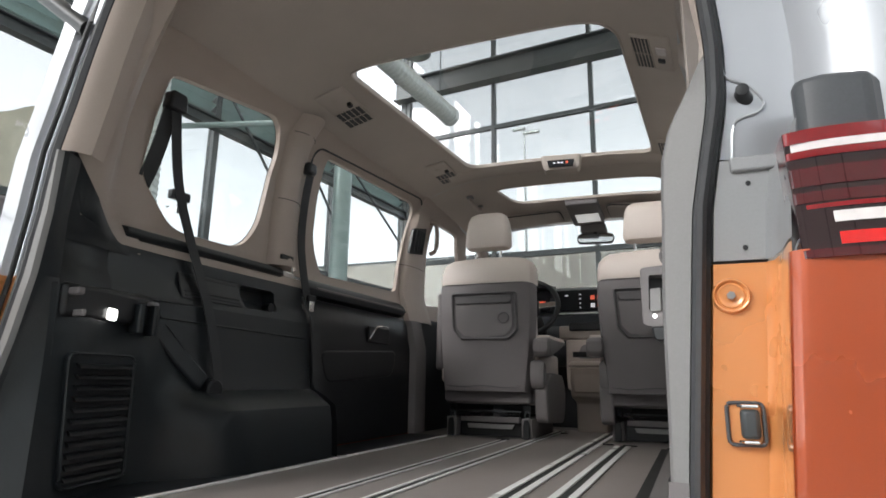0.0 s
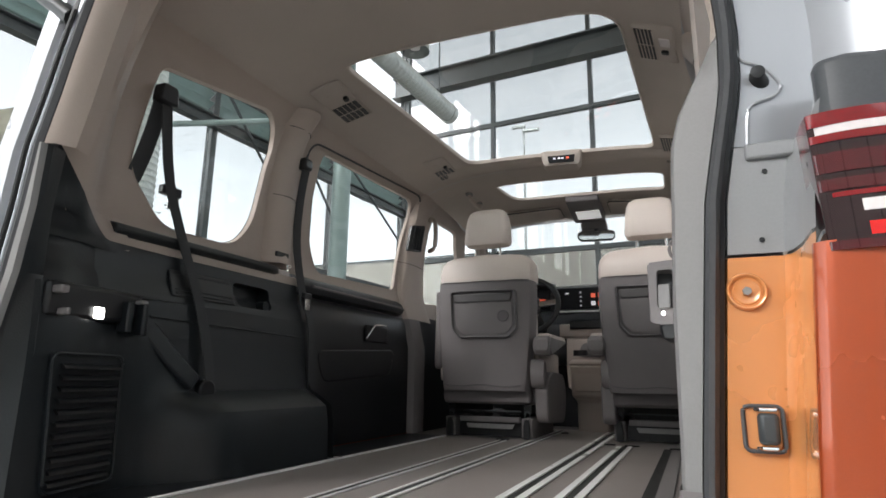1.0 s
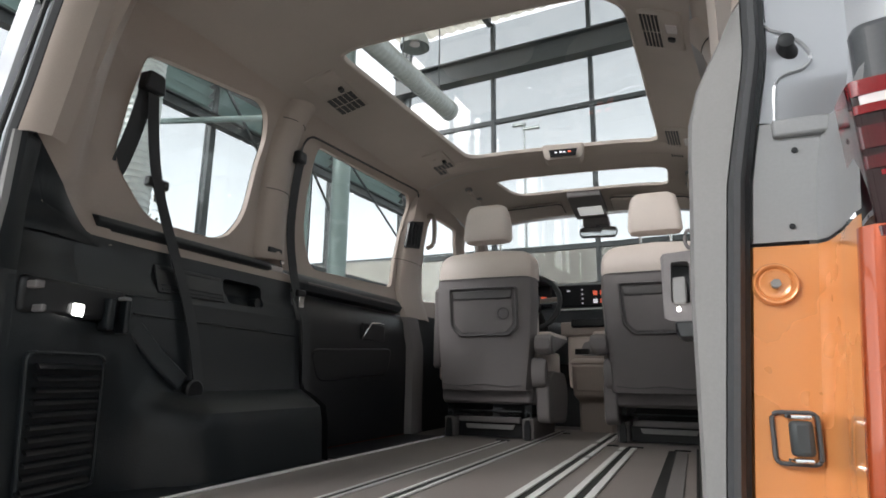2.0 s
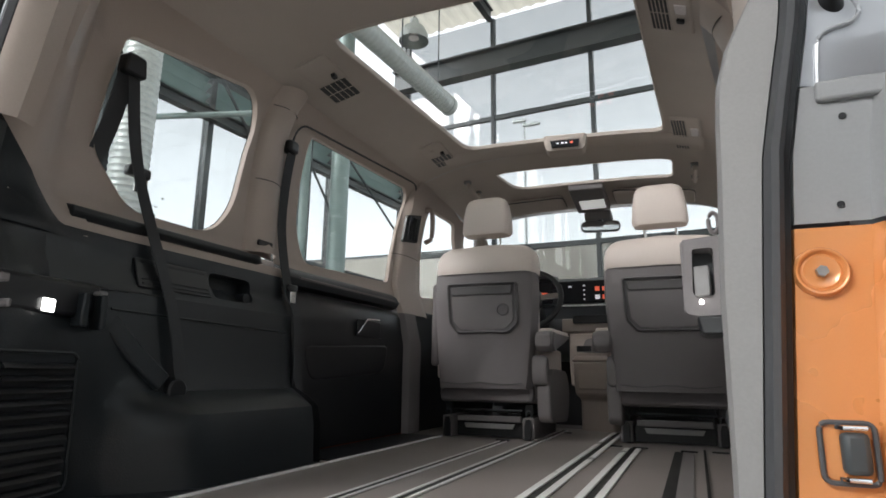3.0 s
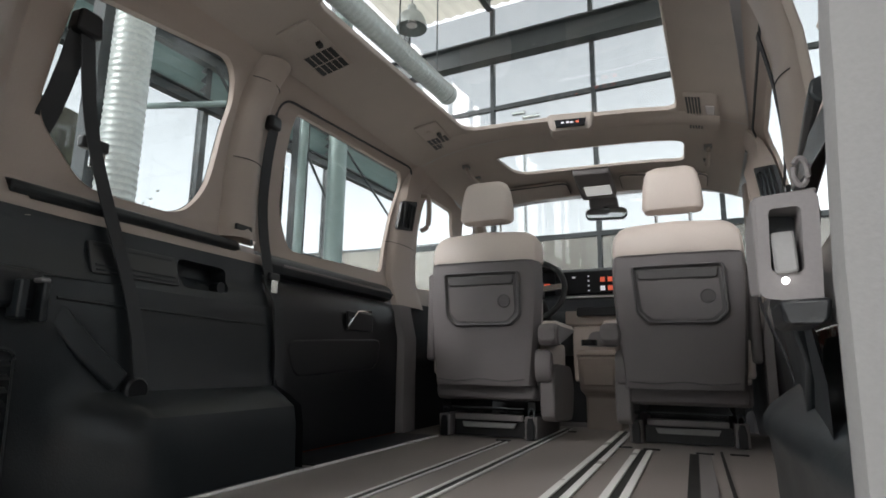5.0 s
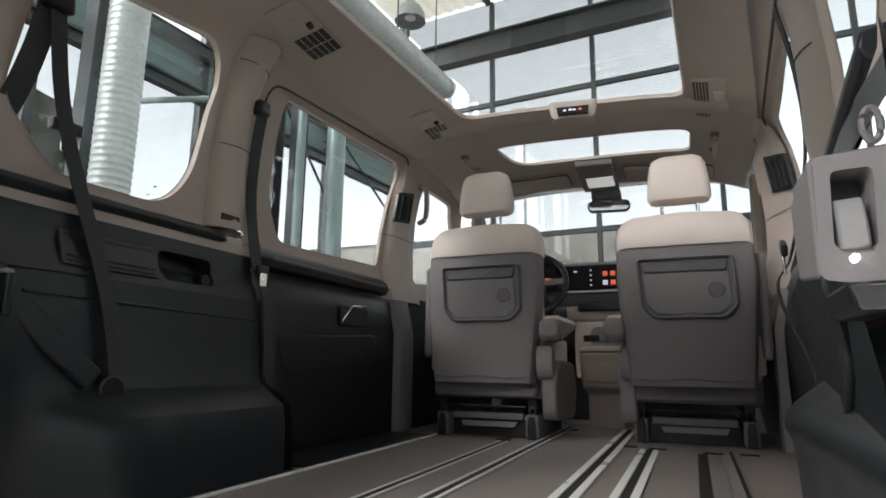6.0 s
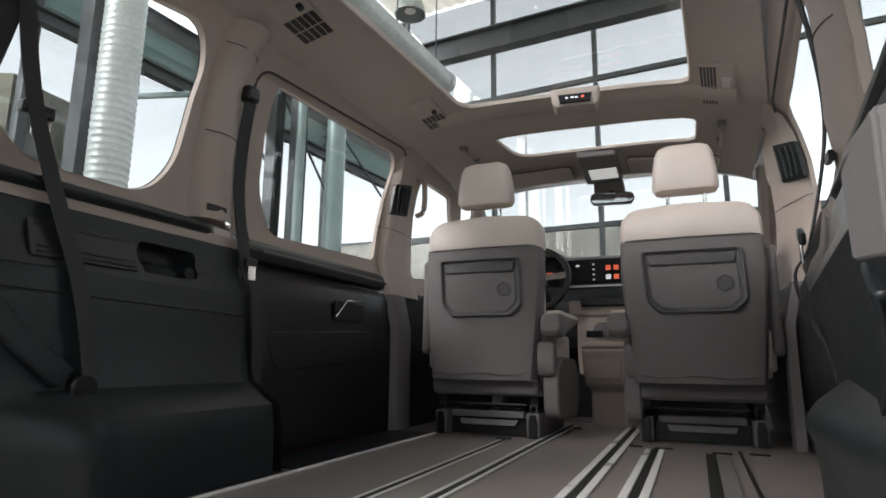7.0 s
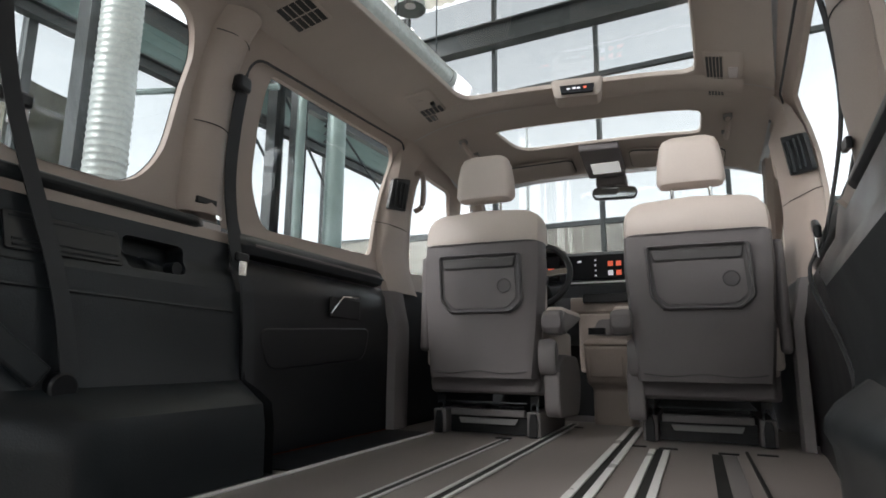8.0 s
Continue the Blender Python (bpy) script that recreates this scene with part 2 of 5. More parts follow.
def as_right(p):
    x, y, z = p
    if z < 1.05 and y < 1.95:
        x = min(x, -0.82 + 0.035 * max(0.0, (z - 0.9) / 0.15))
    if 0.9 < z < 1.45 and y < 1.1:
        z -= 0.045 * min(1.0, (1.1 - y) / 0.1) * min(1.0, (z - 0.9) / 0.15, (1.45 - z) / 0.2)
    taper = 0.10
    return Vector((max(0.50 if z < 1.1 else 0.575, -x - 0.08 - taper * max(0.0, 2.1 - y)), y * 1.04, z))


def edge_x(x, y):
    return 0.79 if x < 0 else max(0.575, 0.71 - 0.125 * max(0.0, 2.18 - y))


def roof_z(x, y):
    z = 1.95 - 0.09 * min(1.2, abs(x) / edge_x(x, y)) ** 4
    if y > 2.1:
        z -= 0.07 * ((y - 2.1) / 0.85) ** 1.5
    if y < 0.5:
        z -= 0.06 * ((0.5 - y) / 0.45) ** 2
    return z


def frame_bar(a, b, w, mat, name, parent, label=""):
    return part(name, tube([a, b], w, sides=4), mat, parent, label, smooth=False)


# ---- van floor with its seat rails ----
floor = tagged(part("floor", box(-0.80, 0.76, 0.02, 2.72, DECK - 0.05, DECK), FLOOR, bevel=0.004), "grey-brown van floor with aluminium seat rails set in", "floor", kind="structure")
part("front_floor", box(-0.82, 0.76, 2.725, 3.5, DECK - 0.10, DECK - 0.045), SHADEGREY, floor, "dark grey carpet of the front footwell")
part("edge_strip", box(-0.603, -0.592, 0.1, 2.0, DECK, DECK + 0.007), ALU, floor, "thin bright edge strip along the floor", bevel=0.002)
part("edge_strip", box(0.50, 0.508, 0.4, 2.0, DECK, DECK + 0.006), SLOT, floor, "thin dark joint in the floor")
part("loading_sill", box(-0.80, 0.62, -0.06, 0.02, DECK - 0.06, DECK + 0.004), BLACK, floor, "black ribbed loading sill", bevel=0.006)
part("side_sill", box(-0.80, -0.606, 0.05, 1.08, DECK, DECK + 0.004), BLACK, floor, "black floor edge trim")
part("side_sill", box(-0.80, -0.61, 1.13, 2.0, DECK, DECK + 0.004), BLACK, floor, "black step plate by the sliding door")
# Flange width follows how bright each rail looks.
for xc, bright in ((-0.283, 0.35), (-0.148, 0.6), (0.122, 1.0), (0.246, 1.0)):
    y1 = 2.56 if xc in (-0.148, 0.122) else 1.93
    w = 0.006 if bright < 0.5 else 0.010 if bright < 1 else 0.021
    part("rail_flange", box(xc - 0.011 - w, xc - 0.011, 0.03, y1, DECK, DECK + 0.006), ALU, floor, "aluminium seat rail", bevel=0.002)
    part("rail_flange", box(xc + 0.011, xc + 0.011 + w, 0.03, y1, DECK, DECK + 0.006), ALU, floor, bevel=0.002)
    part("rail_slot", box(xc - 0.011, xc + 0.011, 0.03, y1 + 0.02, DECK, DECK + 0.0025), SLOT, floor, "dark slot of the seat rail")
for xa, ya in ((-0.30, 1.98), (0.17, 2.0), (0.27, 1.98), (-0.12, 2.45), (0.45, 1.95), (0.56, 1.97)):
    part("floor_cap", box(xa - 0.03, xa + 0.03, ya - 0.012, ya + 0.012, DECK, DECK + 0.005), BLACK, floor, "small black floor cap", bevel=0.003)
part("rail_flange", box(0.43, 0.47, 0.5, 1.9, DECK, DECK + 0.004), SHADEGREY, floor, "covered rail beside the step")
part("rail_slot", box(0.40, 0.43, 0.5, 1.92, DECK, DECK + 0.0025), SLOT, floor)

# ---- headliner with the panorama roof ----
SUNROOF = rounded([(-0.537, 0.862), (0.405, 0.885), (0.447, 2.072), (-0.472, 1.985)], [0.05, 0.12, 0.06, 0.08], 6)
FRONTGLASS = rounded([(-0.452, 2.335), (0.468, 2.39), (0.462, 2.63), (-0.40, 2.60)], [0.04, 0.06, 0.05, 0.10], 6)


def liner(u, v, d):
    return (u, v, roof_z(u, v) + d)


def roof_outline(y0, y1, m=8):
    ys = [y0 + (y1 - y0) * i / m for i in range(m + 1)]
    return [(-0.79, y) for y in reversed(ys)] + [(edge_x(1, y), y) for y in ys]


ceiling = thing("ceiling", "grey-beige fabric headliner of the van with a large glass roof", "ceiling", "structure")
lip = ((-0.006, 0.995), (-0.004, 0.985), (0.012, 0.98))
part("headliner", plate_with_hole(roof_outline(0.06, 2.15), SUNROOF, liner, 10, reveal=lip), LINER, ceiling)
part("front_headliner", plate_with_hole(roof_outline(2.155, 2.98), FRONTGLASS, liner, 6, reveal=((-0.004, 0.995), (-0.002, 0.985), (0.01, 0.98))), LINER, ceiling)
# the beam between the two panes
arc = [(-0.0, 0.0), (0.02, -0.016), (0.06, -0.026), (0.10, -0.024), (0.13, -0.012), (0.14, 0.004)]
part("roof_beam", loft([[(x, 2.036 + 0.10 * x + a, roof_z(x, 2.05) + b + 0.004) for a, b in arc] for x in np.linspace(-0.60, 0.60, 17)], closed=False), LINER, ceiling, "padded beam between the roof panes")
part("roof_glass", plate_with_hole([(x * 1.02, y) for x, y in SUNROOF], [(x * 0.01, 1.4 + (y - 1.4) * 0.01) for x, y in SUNROOF], lambda u, v, d: (u, v, roof_z(u, v) + 0.014), 6), ROOFGLASS, ceiling, "tinted glass of the panorama roof").visible_shadow = False
part("front_roof_glass", plate_with_hole([(x * 1.02, y) for x, y in FRONTGLASS], [(x * 0.01, 2.45 + (y - 2.45) * 0.01) for x, y in FRONTGLASS], lambda u, v, d: (u, v, roof_z(u, v) + 0.013), 6), ROOFGLASS, ceiling, "tinted front roof pane").visible_shadow = False
part("outer_roof_skin", plate_with_hole(roof_outline(0.0, 2.13), [(x * 1.06, 1.4 + (y - 1.4) * 1.06) for x, y in SUNROOF], lambda u, v, d: (u * 1.06, v, roof_z(u, v) + 0.03), 6), SILVER, ceiling, "silver painted roof skin")
part("outer_roof_skin", plate_with_hole(roof_outline(2.13, 3.1), [(x * 1.06, 2.45 + (y - 2.45) * 1.25) for x, y in FRONTGLASS], lambda u, v, d: (u * 1.06, v, roof_z(u, v) + 0.03), 6), SILVER, ceiling)

def roof_vent(x, y, yaw, w, l, name="roof_vent", lamp=False):
    z = roof_z(x, y)
    tilt = math.degrees(math.atan2(roof_z(x + 0.03, y) - roof_z(x - 0.03, y), 0.06))
    m = pose(x, y, z, 0, -tilt, yaw)
    v = thing(name, "beige air vent with dark slats in the headliner", "air vent", group="roof vents", m=m)
    out = rounded([(-w / 2, -l / 2), (w / 2, -l / 2), (w / 2, l / 2), (-w / 2, l / 2)], 0.012, 4)
    part("bezel", loft([[(a, b, 0.004) for a, b in out], [(a, b, -0.004) for a, b in out], [(a * 0.94, b * 0.95, -0.008) for a, b in out]]), LINER, v)
    gx0, gx1 = (-w * 0.44, w * 0.44) if not lamp else (-w * 0.44, w * 0.0)
    g0, g1 = (l * 0.02, l * 0.44) if not lamp else (-l * 0.42, l * 0.42)
    part("opening", box(gx0, gx1, g0, g1, -0.0095, -0.004), BLACK, v, "dark vent opening")
    n = 5
    for i in range(n + 1):
        xx = gx0 + (gx1 - gx0) * i / n
        part("slat", box(xx - 0.0014, xx + 0.0014, g0, g1, -0.0115, -0.008), LINER, v)
    part("slat", box(gx0, gx1, (g0 + g1) / 2 - 0.002, (g0 + g1) / 2 + 0.002, -0.011, -0.008), LINER, v)
    if lamp:
        part("reading_lamp", box(w * 0.12, w * 0.38, -l * 0.22, l * 0.0, -0.011, -0.006), LAMPWHITE, v, "clear reading lamp lens", bevel=0.003)
        part("hook", box(w * 0.14, w * 0.32, l * 0.10, l * 0.2, -0.016, -0.006), BLACK, v, "dark coat hook", bevel=0.004)
    else:
        part("hook", loft([[(w * 0.25 + a * 0.008, -l * 0.12 + b * 0.010, zz) for a, b in ((-1, -1), (1, -1), (1, 1), (-1, 1))] for zz in (-0.006, -0.022)]), BLACK, v, "small dark coat hook")
        part("reading_lamp", disc((-w * 0.1, -l * 0.26, -0.006), 0.012, (0, 0, -1), 0.004, 14), LINER, v)
    return v


roof_vent(-0.66, 1.07, 3, 0.125, 0.29)
roof_vent(-0.60, 1.93, 3, 0.11, 0.28)
roof_vent(0.535, 2.09, -3, 0.13, 0.40, lamp=True)
roof_vent(0.50, 1.07, -3, 0.13, 0.22, lamp=True)

# rear climate display on the roof beam
disp = thing("roof_display", "beige roof module with a small black climate display", "display", m=pose(0.005, 2.03, 1.912, 0, 0, 8))
sec = lambda s, y, z0, z1: [(-0.098 * s, y, z1), (-0.088 * s, y, z0 + 0.012), (-0.075 * s, y, z0), (0.075 * s, y, z0), (0.088 * s, y, z0 + 0.012), (0.098 * s, y, z1)]
part("housing", loft([sec(0.9, -0.075, -0.012, 0.03), sec(1.0, -0.06, -0.038, 0.03), sec(1.0, 0.05, -0.030, 0.03), sec(0.9, 0.09, 0.0, 0.03)]), LINER, disp)
scr = part("screen", loft([[(x * 0.066, -0.0795 + 0.012 * (z > 0) * 0, -0.013 + z * 0.016) for x, z in ((-0.9, -1), (0.9, -1), (1, 1), (-1, 1))], [(x * 0.066, -0.066, -0.013 + z * 0.016) for x, z in ((-0.9, -1), (0.9, -1), (1, 1), (-1, 1))]]), SCREEN, disp, "black display with lit icons")
for i, (xx, mm) in enumerate(((-0.032, ICONWHITE), (-0.010, ICONWHITE), (0.006, ICONWHITE), (0.030, ICONRED))):
    part("icon", box(xx - 0.006, xx + 0.006, -0.0805, -0.0795, -0.015, -0.009 + 0.002 * (i % 2)), mm, scr)


# ---- side walls ----
REAR_WIN = rounded([(0.402, 1.752), (0.878, 1.812), (0.932, 1.72), (0.884, 1.40), (0.79, 1.283), (0.49, 1.283), (0.364, 1.42)], [0.03, 0.05, 0.06, 0.07, 0.08, 0.05, 0.05], 6)
DOOR_WIN = rounded([(1.235, 1.783), (2.062, 1.812), (2.10, 1.75), (1.985, 1.302), (1.29, 1.278), (1.228, 1.40)], [0.02, 0.04, 0.06, 0.03, 0.04, 0.1], 6)
FRONT_WIN = rounded([(2.42, 1.80), (2.80, 1.80), (3.15, 1.33), (2.40, 1.28)], 0.04, 5)


def side_wall(name, f, label, left):
    w = thing(name, label, "wall", "structure")
    P = lambda u, v, d: f(on_wall(u, v, d))
    win = REAR_WIN
    ang = 0.0 if left else 0.3
    pc, pw = (1.012, 0.080) if left else (1.0, 0.095)
    part("quarter_trim", plate_with_hole([(0.07, 1.25), (1.075, 1.25), (1.075, 1.87), (0.07, 1.87)], win, P, 8, reveal=((-0.003, 0.997), (0.004, 0.99), (0.018, 0.988))), BEIGE, w, "moulded beige trim round the rear side window")
    part("window_seal", plate_with_hole(win, [(0.64 + (a - 0.64) * 0.982, 1.55 + (b - 1.55) * 0.982) for a, b in win], lambda u, v, d: f(on_wall(u, v, 0.016)), 1), BLACK, w, "black ceramic edge of the side window")
    part("window_pane", plate_with_hole([(0.64 + (a - 0.64) * 1.02, 1.55 + (b - 1.55) * 1.02) for a, b in win], [(0.5 + (a - 0.57) * 0.01, 1.55 + (b - 1.55) * 0.01) for a, b in win], lambda u, v, d: f(on_wall(u, v, 0.02)), 1), SIDEGLASS, w, "tinted rear side window").visible_shadow = False
    # pillar between rear window and sliding door
    rings = []
    for z in np.linspace(1.26 if left else 1.15, 1.86, 14):
        yc, hw = pc + (z - 1.3) * 0.03, pw - 0.02 * (z - 1.26)
        rings.append([f((wall_x(z) + 0.05 * (1.0 if left else min(1.0, (z - 1.15) / 0.2)) * math.sin(math.pi * k / 12) ** 0.6 - 0.004, yc - hw + 2 * hw * k / 12, z)) for k in range(13)])
    part("pillar_cover", loft(rings, closed=False), BEIGE, w, "rounded beige pillar cover")
    part("pillar_joint", tube([f((wall_x(1.52) + 0.05 * math.sin(math.pi * k / 12) ** 0.6 - 0.003, pc + 0.006 - pw + 2 * pw * k / 12, 1.52)) for k in range(1, 12)], 0.0016, 5), RUBBER, w)
    part("pillar_joint", tube([f((wall_x(1.79) + 0.05 * math.sin(math.pi * k / 12) ** 0.6 - 0.003, pc + 0.014 - pw + 2 * pw * k / 12, 1.79)) for k in range(1, 12)], 0.0016, 5), RUBBER, w)
    part("pillar_clip", mapped(box(wall_x(1.29) + 0.038, wall_x(1.29) + 0.048, 0.962, 1.032, 1.284, 1.302), f), BLACK, w, "small dark clip at the pillar foot", bevel=0.002)
    # lower trim of the wheel house
    prof = [(-0.622, 0.58), (-0.640, 0.70), (-0.655, 0.755), (-0.70, 0.785), (-0.752, 0.81), (-0.768, 0.86), (-0.776, 0.95), (-0.785, 1.05)]
    if left:
        part("upper_trim", loft([[f((x + tail_in(y) * 0.35, y, z)) for x, z in ((-0.785, 1.05), (-0.80, 1.09), (-0.815, 1.11), (-0.828, 1.187))] for y in (0.07, 0.11, 0.15, 0.2, 0.24)], closed=False), DARK, w)
    def trim_x(y, z):
        x = float(np.interp(z, [q for _, q in prof], [p for p, _ in prof]))
        t = min(1.0, max(0.0, (y - 0.36) / 0.26))
        flat = min(x, -0.772)
        return flat + (x - flat) * t * t * (3 - 2 * t) + tail_in(y) * 0.35
    g = lambda p: f((p[0] + tail_in(p[1]) * 0.35, p[1], p[2]))
    rings = []
    for y in np.linspace(0.07 if left else 0.30, 1.07, 30):
        k = min(1.0, max(0.0, (1.09 - y) / 0.05)) ** 0.5
        rings.append([f((-0.80 + (trim_x(y, z) + 0.80) * (k if z < 1.0 else 1), y + 0.03 * math.sin((z - 0.58) * 5) * (y > 1.0), z)) for x, z in prof])
    part("lower_trim", loft(rings, closed=False), DARK, w, "dark moulded lower side trim")
    part("trim_end", loft([[f((x, 1.07 + 0.03 * math.sin((z - 0.58) * 5), z)) for x, z in prof], [f((-0.86, 1.08, z)) for x, z in prof]], closed=False), BLACK, w)
    # dark gusset that climbs to the tail pillar
    gus = [(0.05, 1.372), (0.10, 1.325), (0.18, 1.248), (0.268, 1.192), (0.31, 1.178), (0.31, 1.16), (0.05, 1.16)]

    def corner(u, v, d):
        x = on_wall(u, v, d)[0]
        t = min(1.0, max(0.0, (1.27 - v) / 0.09))
        return f((x + (-0.826 + tail_in(u) * 0.35 - d - x) * t, u, v))
    if left:
        part("trim_corner", loft([[corner(y, z, 0.0) for z in np.linspace(1.165, 1.262, 8)] for y in np.linspace(0.07, 0.35, 12)], closed=False), BEIGE, w, "beige corner of the window trim")
        part("gusset", plate_with_hole(gus, [(0.12 + (p - 0.12) * 0.02, 1.22 + (q - 1.22) * 0.02) for p, q in gus], lambda u, v, d: corner(u, v, -0.008), 5, n=60), DARK, w, "dark corner trim by the tail pillar")
    else:
        shoulder = [(0.672, 0.935), (0.662, 0.895), (0.645, 0.868), (0.60, 0.838), (0.565, 0.812), (0.549, 0.79), (0.546, 0.77), (0.556, 0.75), (0.562, 0.70), (0.566, 0.585)]
        part("wheel_house_shoulder", loft([[Vector((x + o, y + 0.35 * (x - 0.546) * k, z)) for x, z in shoulder] for y, o, k in ((0.17, 0.0, 0), (0.40, 0.0, 0), (0.55, 0.0, 0.1), (0.65, 0.0, 0.25), (0.75, 0.0, 0.45), (0.82, 0.0, 0.62), (0.88, 0.0, 0.8), (0.91, 0.003, 1), (0.925, 0.014, 1), (0.93, 0.06, 1))], closed=False), DARK, w, "dark moulded shoulder over the wheel house")
    # ledge: pale strip, dark rail
    part("ledge_strip", loft([[f((x + tail_in(y) * 0.6, y, z)) for x, z in ((-0.828, 1.185), (-0.838, 1.19), (-0.85, 1.22), (-0.86, 1.225))] for y in np.linspace(0.24, 1.10, 16)], closed=False), BEIGE, w, "pale grey-beige ledge strip")
    rail = [(-0.868, 1.212), (-0.842, 1.216), (-0.832, 1.229), (-0.838, 1.246), (-0.875, 1.256)]
    part("ledge_rail", loft([[f((x + tail_in(y) * 0.6 - (0.03 if y > 1.0 else 0), y, z)) for x, z in rail] for y in np.linspace(0.31, 1.015, 16)]), DARK, w, "dark rounded ledge rail", bevel=0.004)
    # stowage pocket with its cover
    upx = lambda z: float(np.interp(z, [1.05, 1.09, 1.11, 1.185], [-0.785, -0.80, -0.815, -0.828]))
    if left:
        pk = part("pocket", plate_with_hole([(0.24, 1.05), (1.075, 1.05), (1.075, 1.187), (0.24, 1.187)], rounded([(0.735, 1.150), (0.915, 1.148), (0.905, 1.072), (0.735, 1.070)], 0.02, 4), lambda u, v, d: f((upx(v) - d + tail_in(u) * 0.35, u, v)), 5, reveal=((0.01, 0.98), (0.05, 0.94), (0.052, 0.02)), n=64), DARK, w, "dark stowage pocket in the side trim")
        part("pocket_cover", loft([[f((upx(z) + o, y, z)) for y, z in rounded([(0.475, 1.148), (0.722, 1.148), (0.722, 1.07), (0.475, 1.07)], 0.006, 3)] for o in (0.0, 0.005)]), BLACK, pk, "speaker grille panel", bevel=0.002)
        for k in range(6):
            z = 1.08 + k * 0.0115
            part("grille_rib", loft([[f((upx(z) + o, y, z + dz)) for y, dz in ((0.487, -0.002), (0.71, -0.002), (0.71, 0.002), (0.487, 0.002))] for o in (0.004, 0.008)]), DARK, pk)
        part("crease", tube([f((-0.7805, y, 1.005 - 0.02 * (y - 0.4))) for y in np.linspace(0.4, 1.06, 8)], 0.004, 6), DARK, pk)
        part("pocket_knob", mapped(disc((-0.835, 0.885, 1.088), 0.016, (1, 0, 0), 0.03, 16), f), DARK, pk, "dark knob in the pocket")
    else:
        part("upper_trim", loft([[f((upx(z), y, z)) for z in (1.05, 1.09, 1.11, 1.15, 1.187)] for y in np.linspace(0.24, 1.075, 10)], closed=False), DARK, w, "dark moulded upper side trim")
    if left:
        # air grille low in the wheel-house trim
        fr = part("air_grille", loft([[f((trim_x(y, z) + o, y, z)) for y, z in rounded([(0.115, 0.90), (0.325, 0.90), (0.335, 0.605), (0.135, 0.605)], 0.02, 4)] for o in (-0.004, 0.008)]), DARK, w, "dark slatted air grille")
        for k in range(11):
            z = 0.622 + k * 0.0242
            ring = lambda dz, o: [f((trim_x(y, z + dz) + o + q, y, z + dz)) for y, q in ((0.14, 0), (0.312, 0), (0.312, 0.010), (0.14, 0.010))]
            part("slat", loft([ring(0.0, 0.014), ring(0.005, 0.010), ring(0.011, 0.002)]), BLACK, fr)
        part("grille_frame", tube([f((trim_x(y, z) + 0.010, y, z)) for y, z in rounded([(0.118, 0.897), (0.322, 0.897), (0.332, 0.608), (0.138, 0.608)], 0.02, 4)], 0.004, 6, closed=True), DARK, fr)
        # load lamp and catches
        lm = part("lamp_housing", mapped(box(-0.80, -0.768, 0.09, 0.365, 0.975, 1.055), g), BLACK, w, "dark housing with load lamp and catches", bevel=0.012)
        part("load_lamp", mapped(box(-0.769, -0.762, 0.212, 0.246, 0.98, 1.008), g), LAMPLIT, lm, "small lit square load lamp", bevel=0.004)
        for a, b, z0, z1, mm in ((0.10, 0.118, 1.025, 1.042, SHADEGREY), (0.118, 0.128, 0.978, 0.994, SHADEGREY), (0.338, 0.358, 1.028, 1.038, GREYTRIM), (0.30, 0.318, 0.955, 1.03, DARK), (0.345, 0.36, 0.95, 1.03, DARK)):
            part("catch", mapped(box(-0.775, -0.738, a, b, z0, z1), g), mm, lm, bevel=0.004)
    # sliding door
    dr = part("sliding_door", plate_with_hole([(1.10, 1.19), (2.22, 1.19), (2.22, 1.87), (1.10, 1.87)], DOOR_WIN, lambda u, v, d: f(on_wall(u, v, d + 0.012)), 6, reveal=((-0.002, 0.997), (0.004, 0.992), (0.014, 0.99))), BEIGE, w, "sliding door with a tinted window")
    part("window_seal", plate_with_hole(DOOR_WIN, [(1.65 + (a - 1.65) * 0.99, 1.55 + (b - 1.55) * 0.985) for a, b in DOOR_WIN], lambda u, v, d: f(on_wall(u, v, 0.024)), 1), BLACK, dr)
    part("window_pane", plate_with_hole([(1.65 + (a - 1.65) * 1.01, 1.55 + (b - 1.55) * 1.01) for a, b in DOOR_WIN], [(1.65 + (a - 1.65) * 0.01, 1.55 + (b - 1.55) * 0.01) for a, b in DOOR_WIN], lambda u, v, d: f(on_wall(u, v, 0.028)), 1), SIDEGLASS, dr, "tinted sliding door window").visible_shadow = False
    gas = rounded([(1.13, 1.795), (2.12, 1.842), (2.20, 1.72), (2.07, 1.20), (1.16, 1.19), (1.115, 1.46)], [0.06, 0.08, 0.1, 0.03, 0.03, 0.2], 6)
    part("door_gasket", tube([f(on_wall(a, b, -0.004)) for a, b in gas], 0.0045, 6, closed=True), RUBBER, w, "black rubber door gasket")
    dprof = [(-0.80, 0.585), (-0.797, 0.70), (-0.79, 0.82), (-0.792, 0.95), (-0.80, 1.05), (-0.81, 1.12), (-0.83, 1.15), (-0.865, 1.165)]
    part("door_card", loft([[f((x - 0.012, y, z)) for x, z in dprof] for y in (1.09, 1.3, 1.5, 1.7, 1.9, 2.03)], closed=False), BLACK, dr, "near-black lower door trim")
    if left:
        part("door_pocket", loft([[f((-0.812 + o, y, z)) for y, z in rounded([(1.19, 0.955), (1.84, 0.985), (1.80, 0.86), (1.24, 0.83)], 0.05, 5)] for o in (0.0, 0.012)]), BLACK, dr, "black pocket bulge in the door trim", bevel=0.01)
    part("ledge", loft([[f((x, y, z)) for x, z in ((-0.878, 1.165), (-0.845, 1.175), (-0.838, 1.20), (-0.85, 1.225), (-0.885, 1.245))] for y in np.linspace(1.10, 2.0, 8)]), DARK, dr, "dark glossy ledge under the window", bevel=0.003)
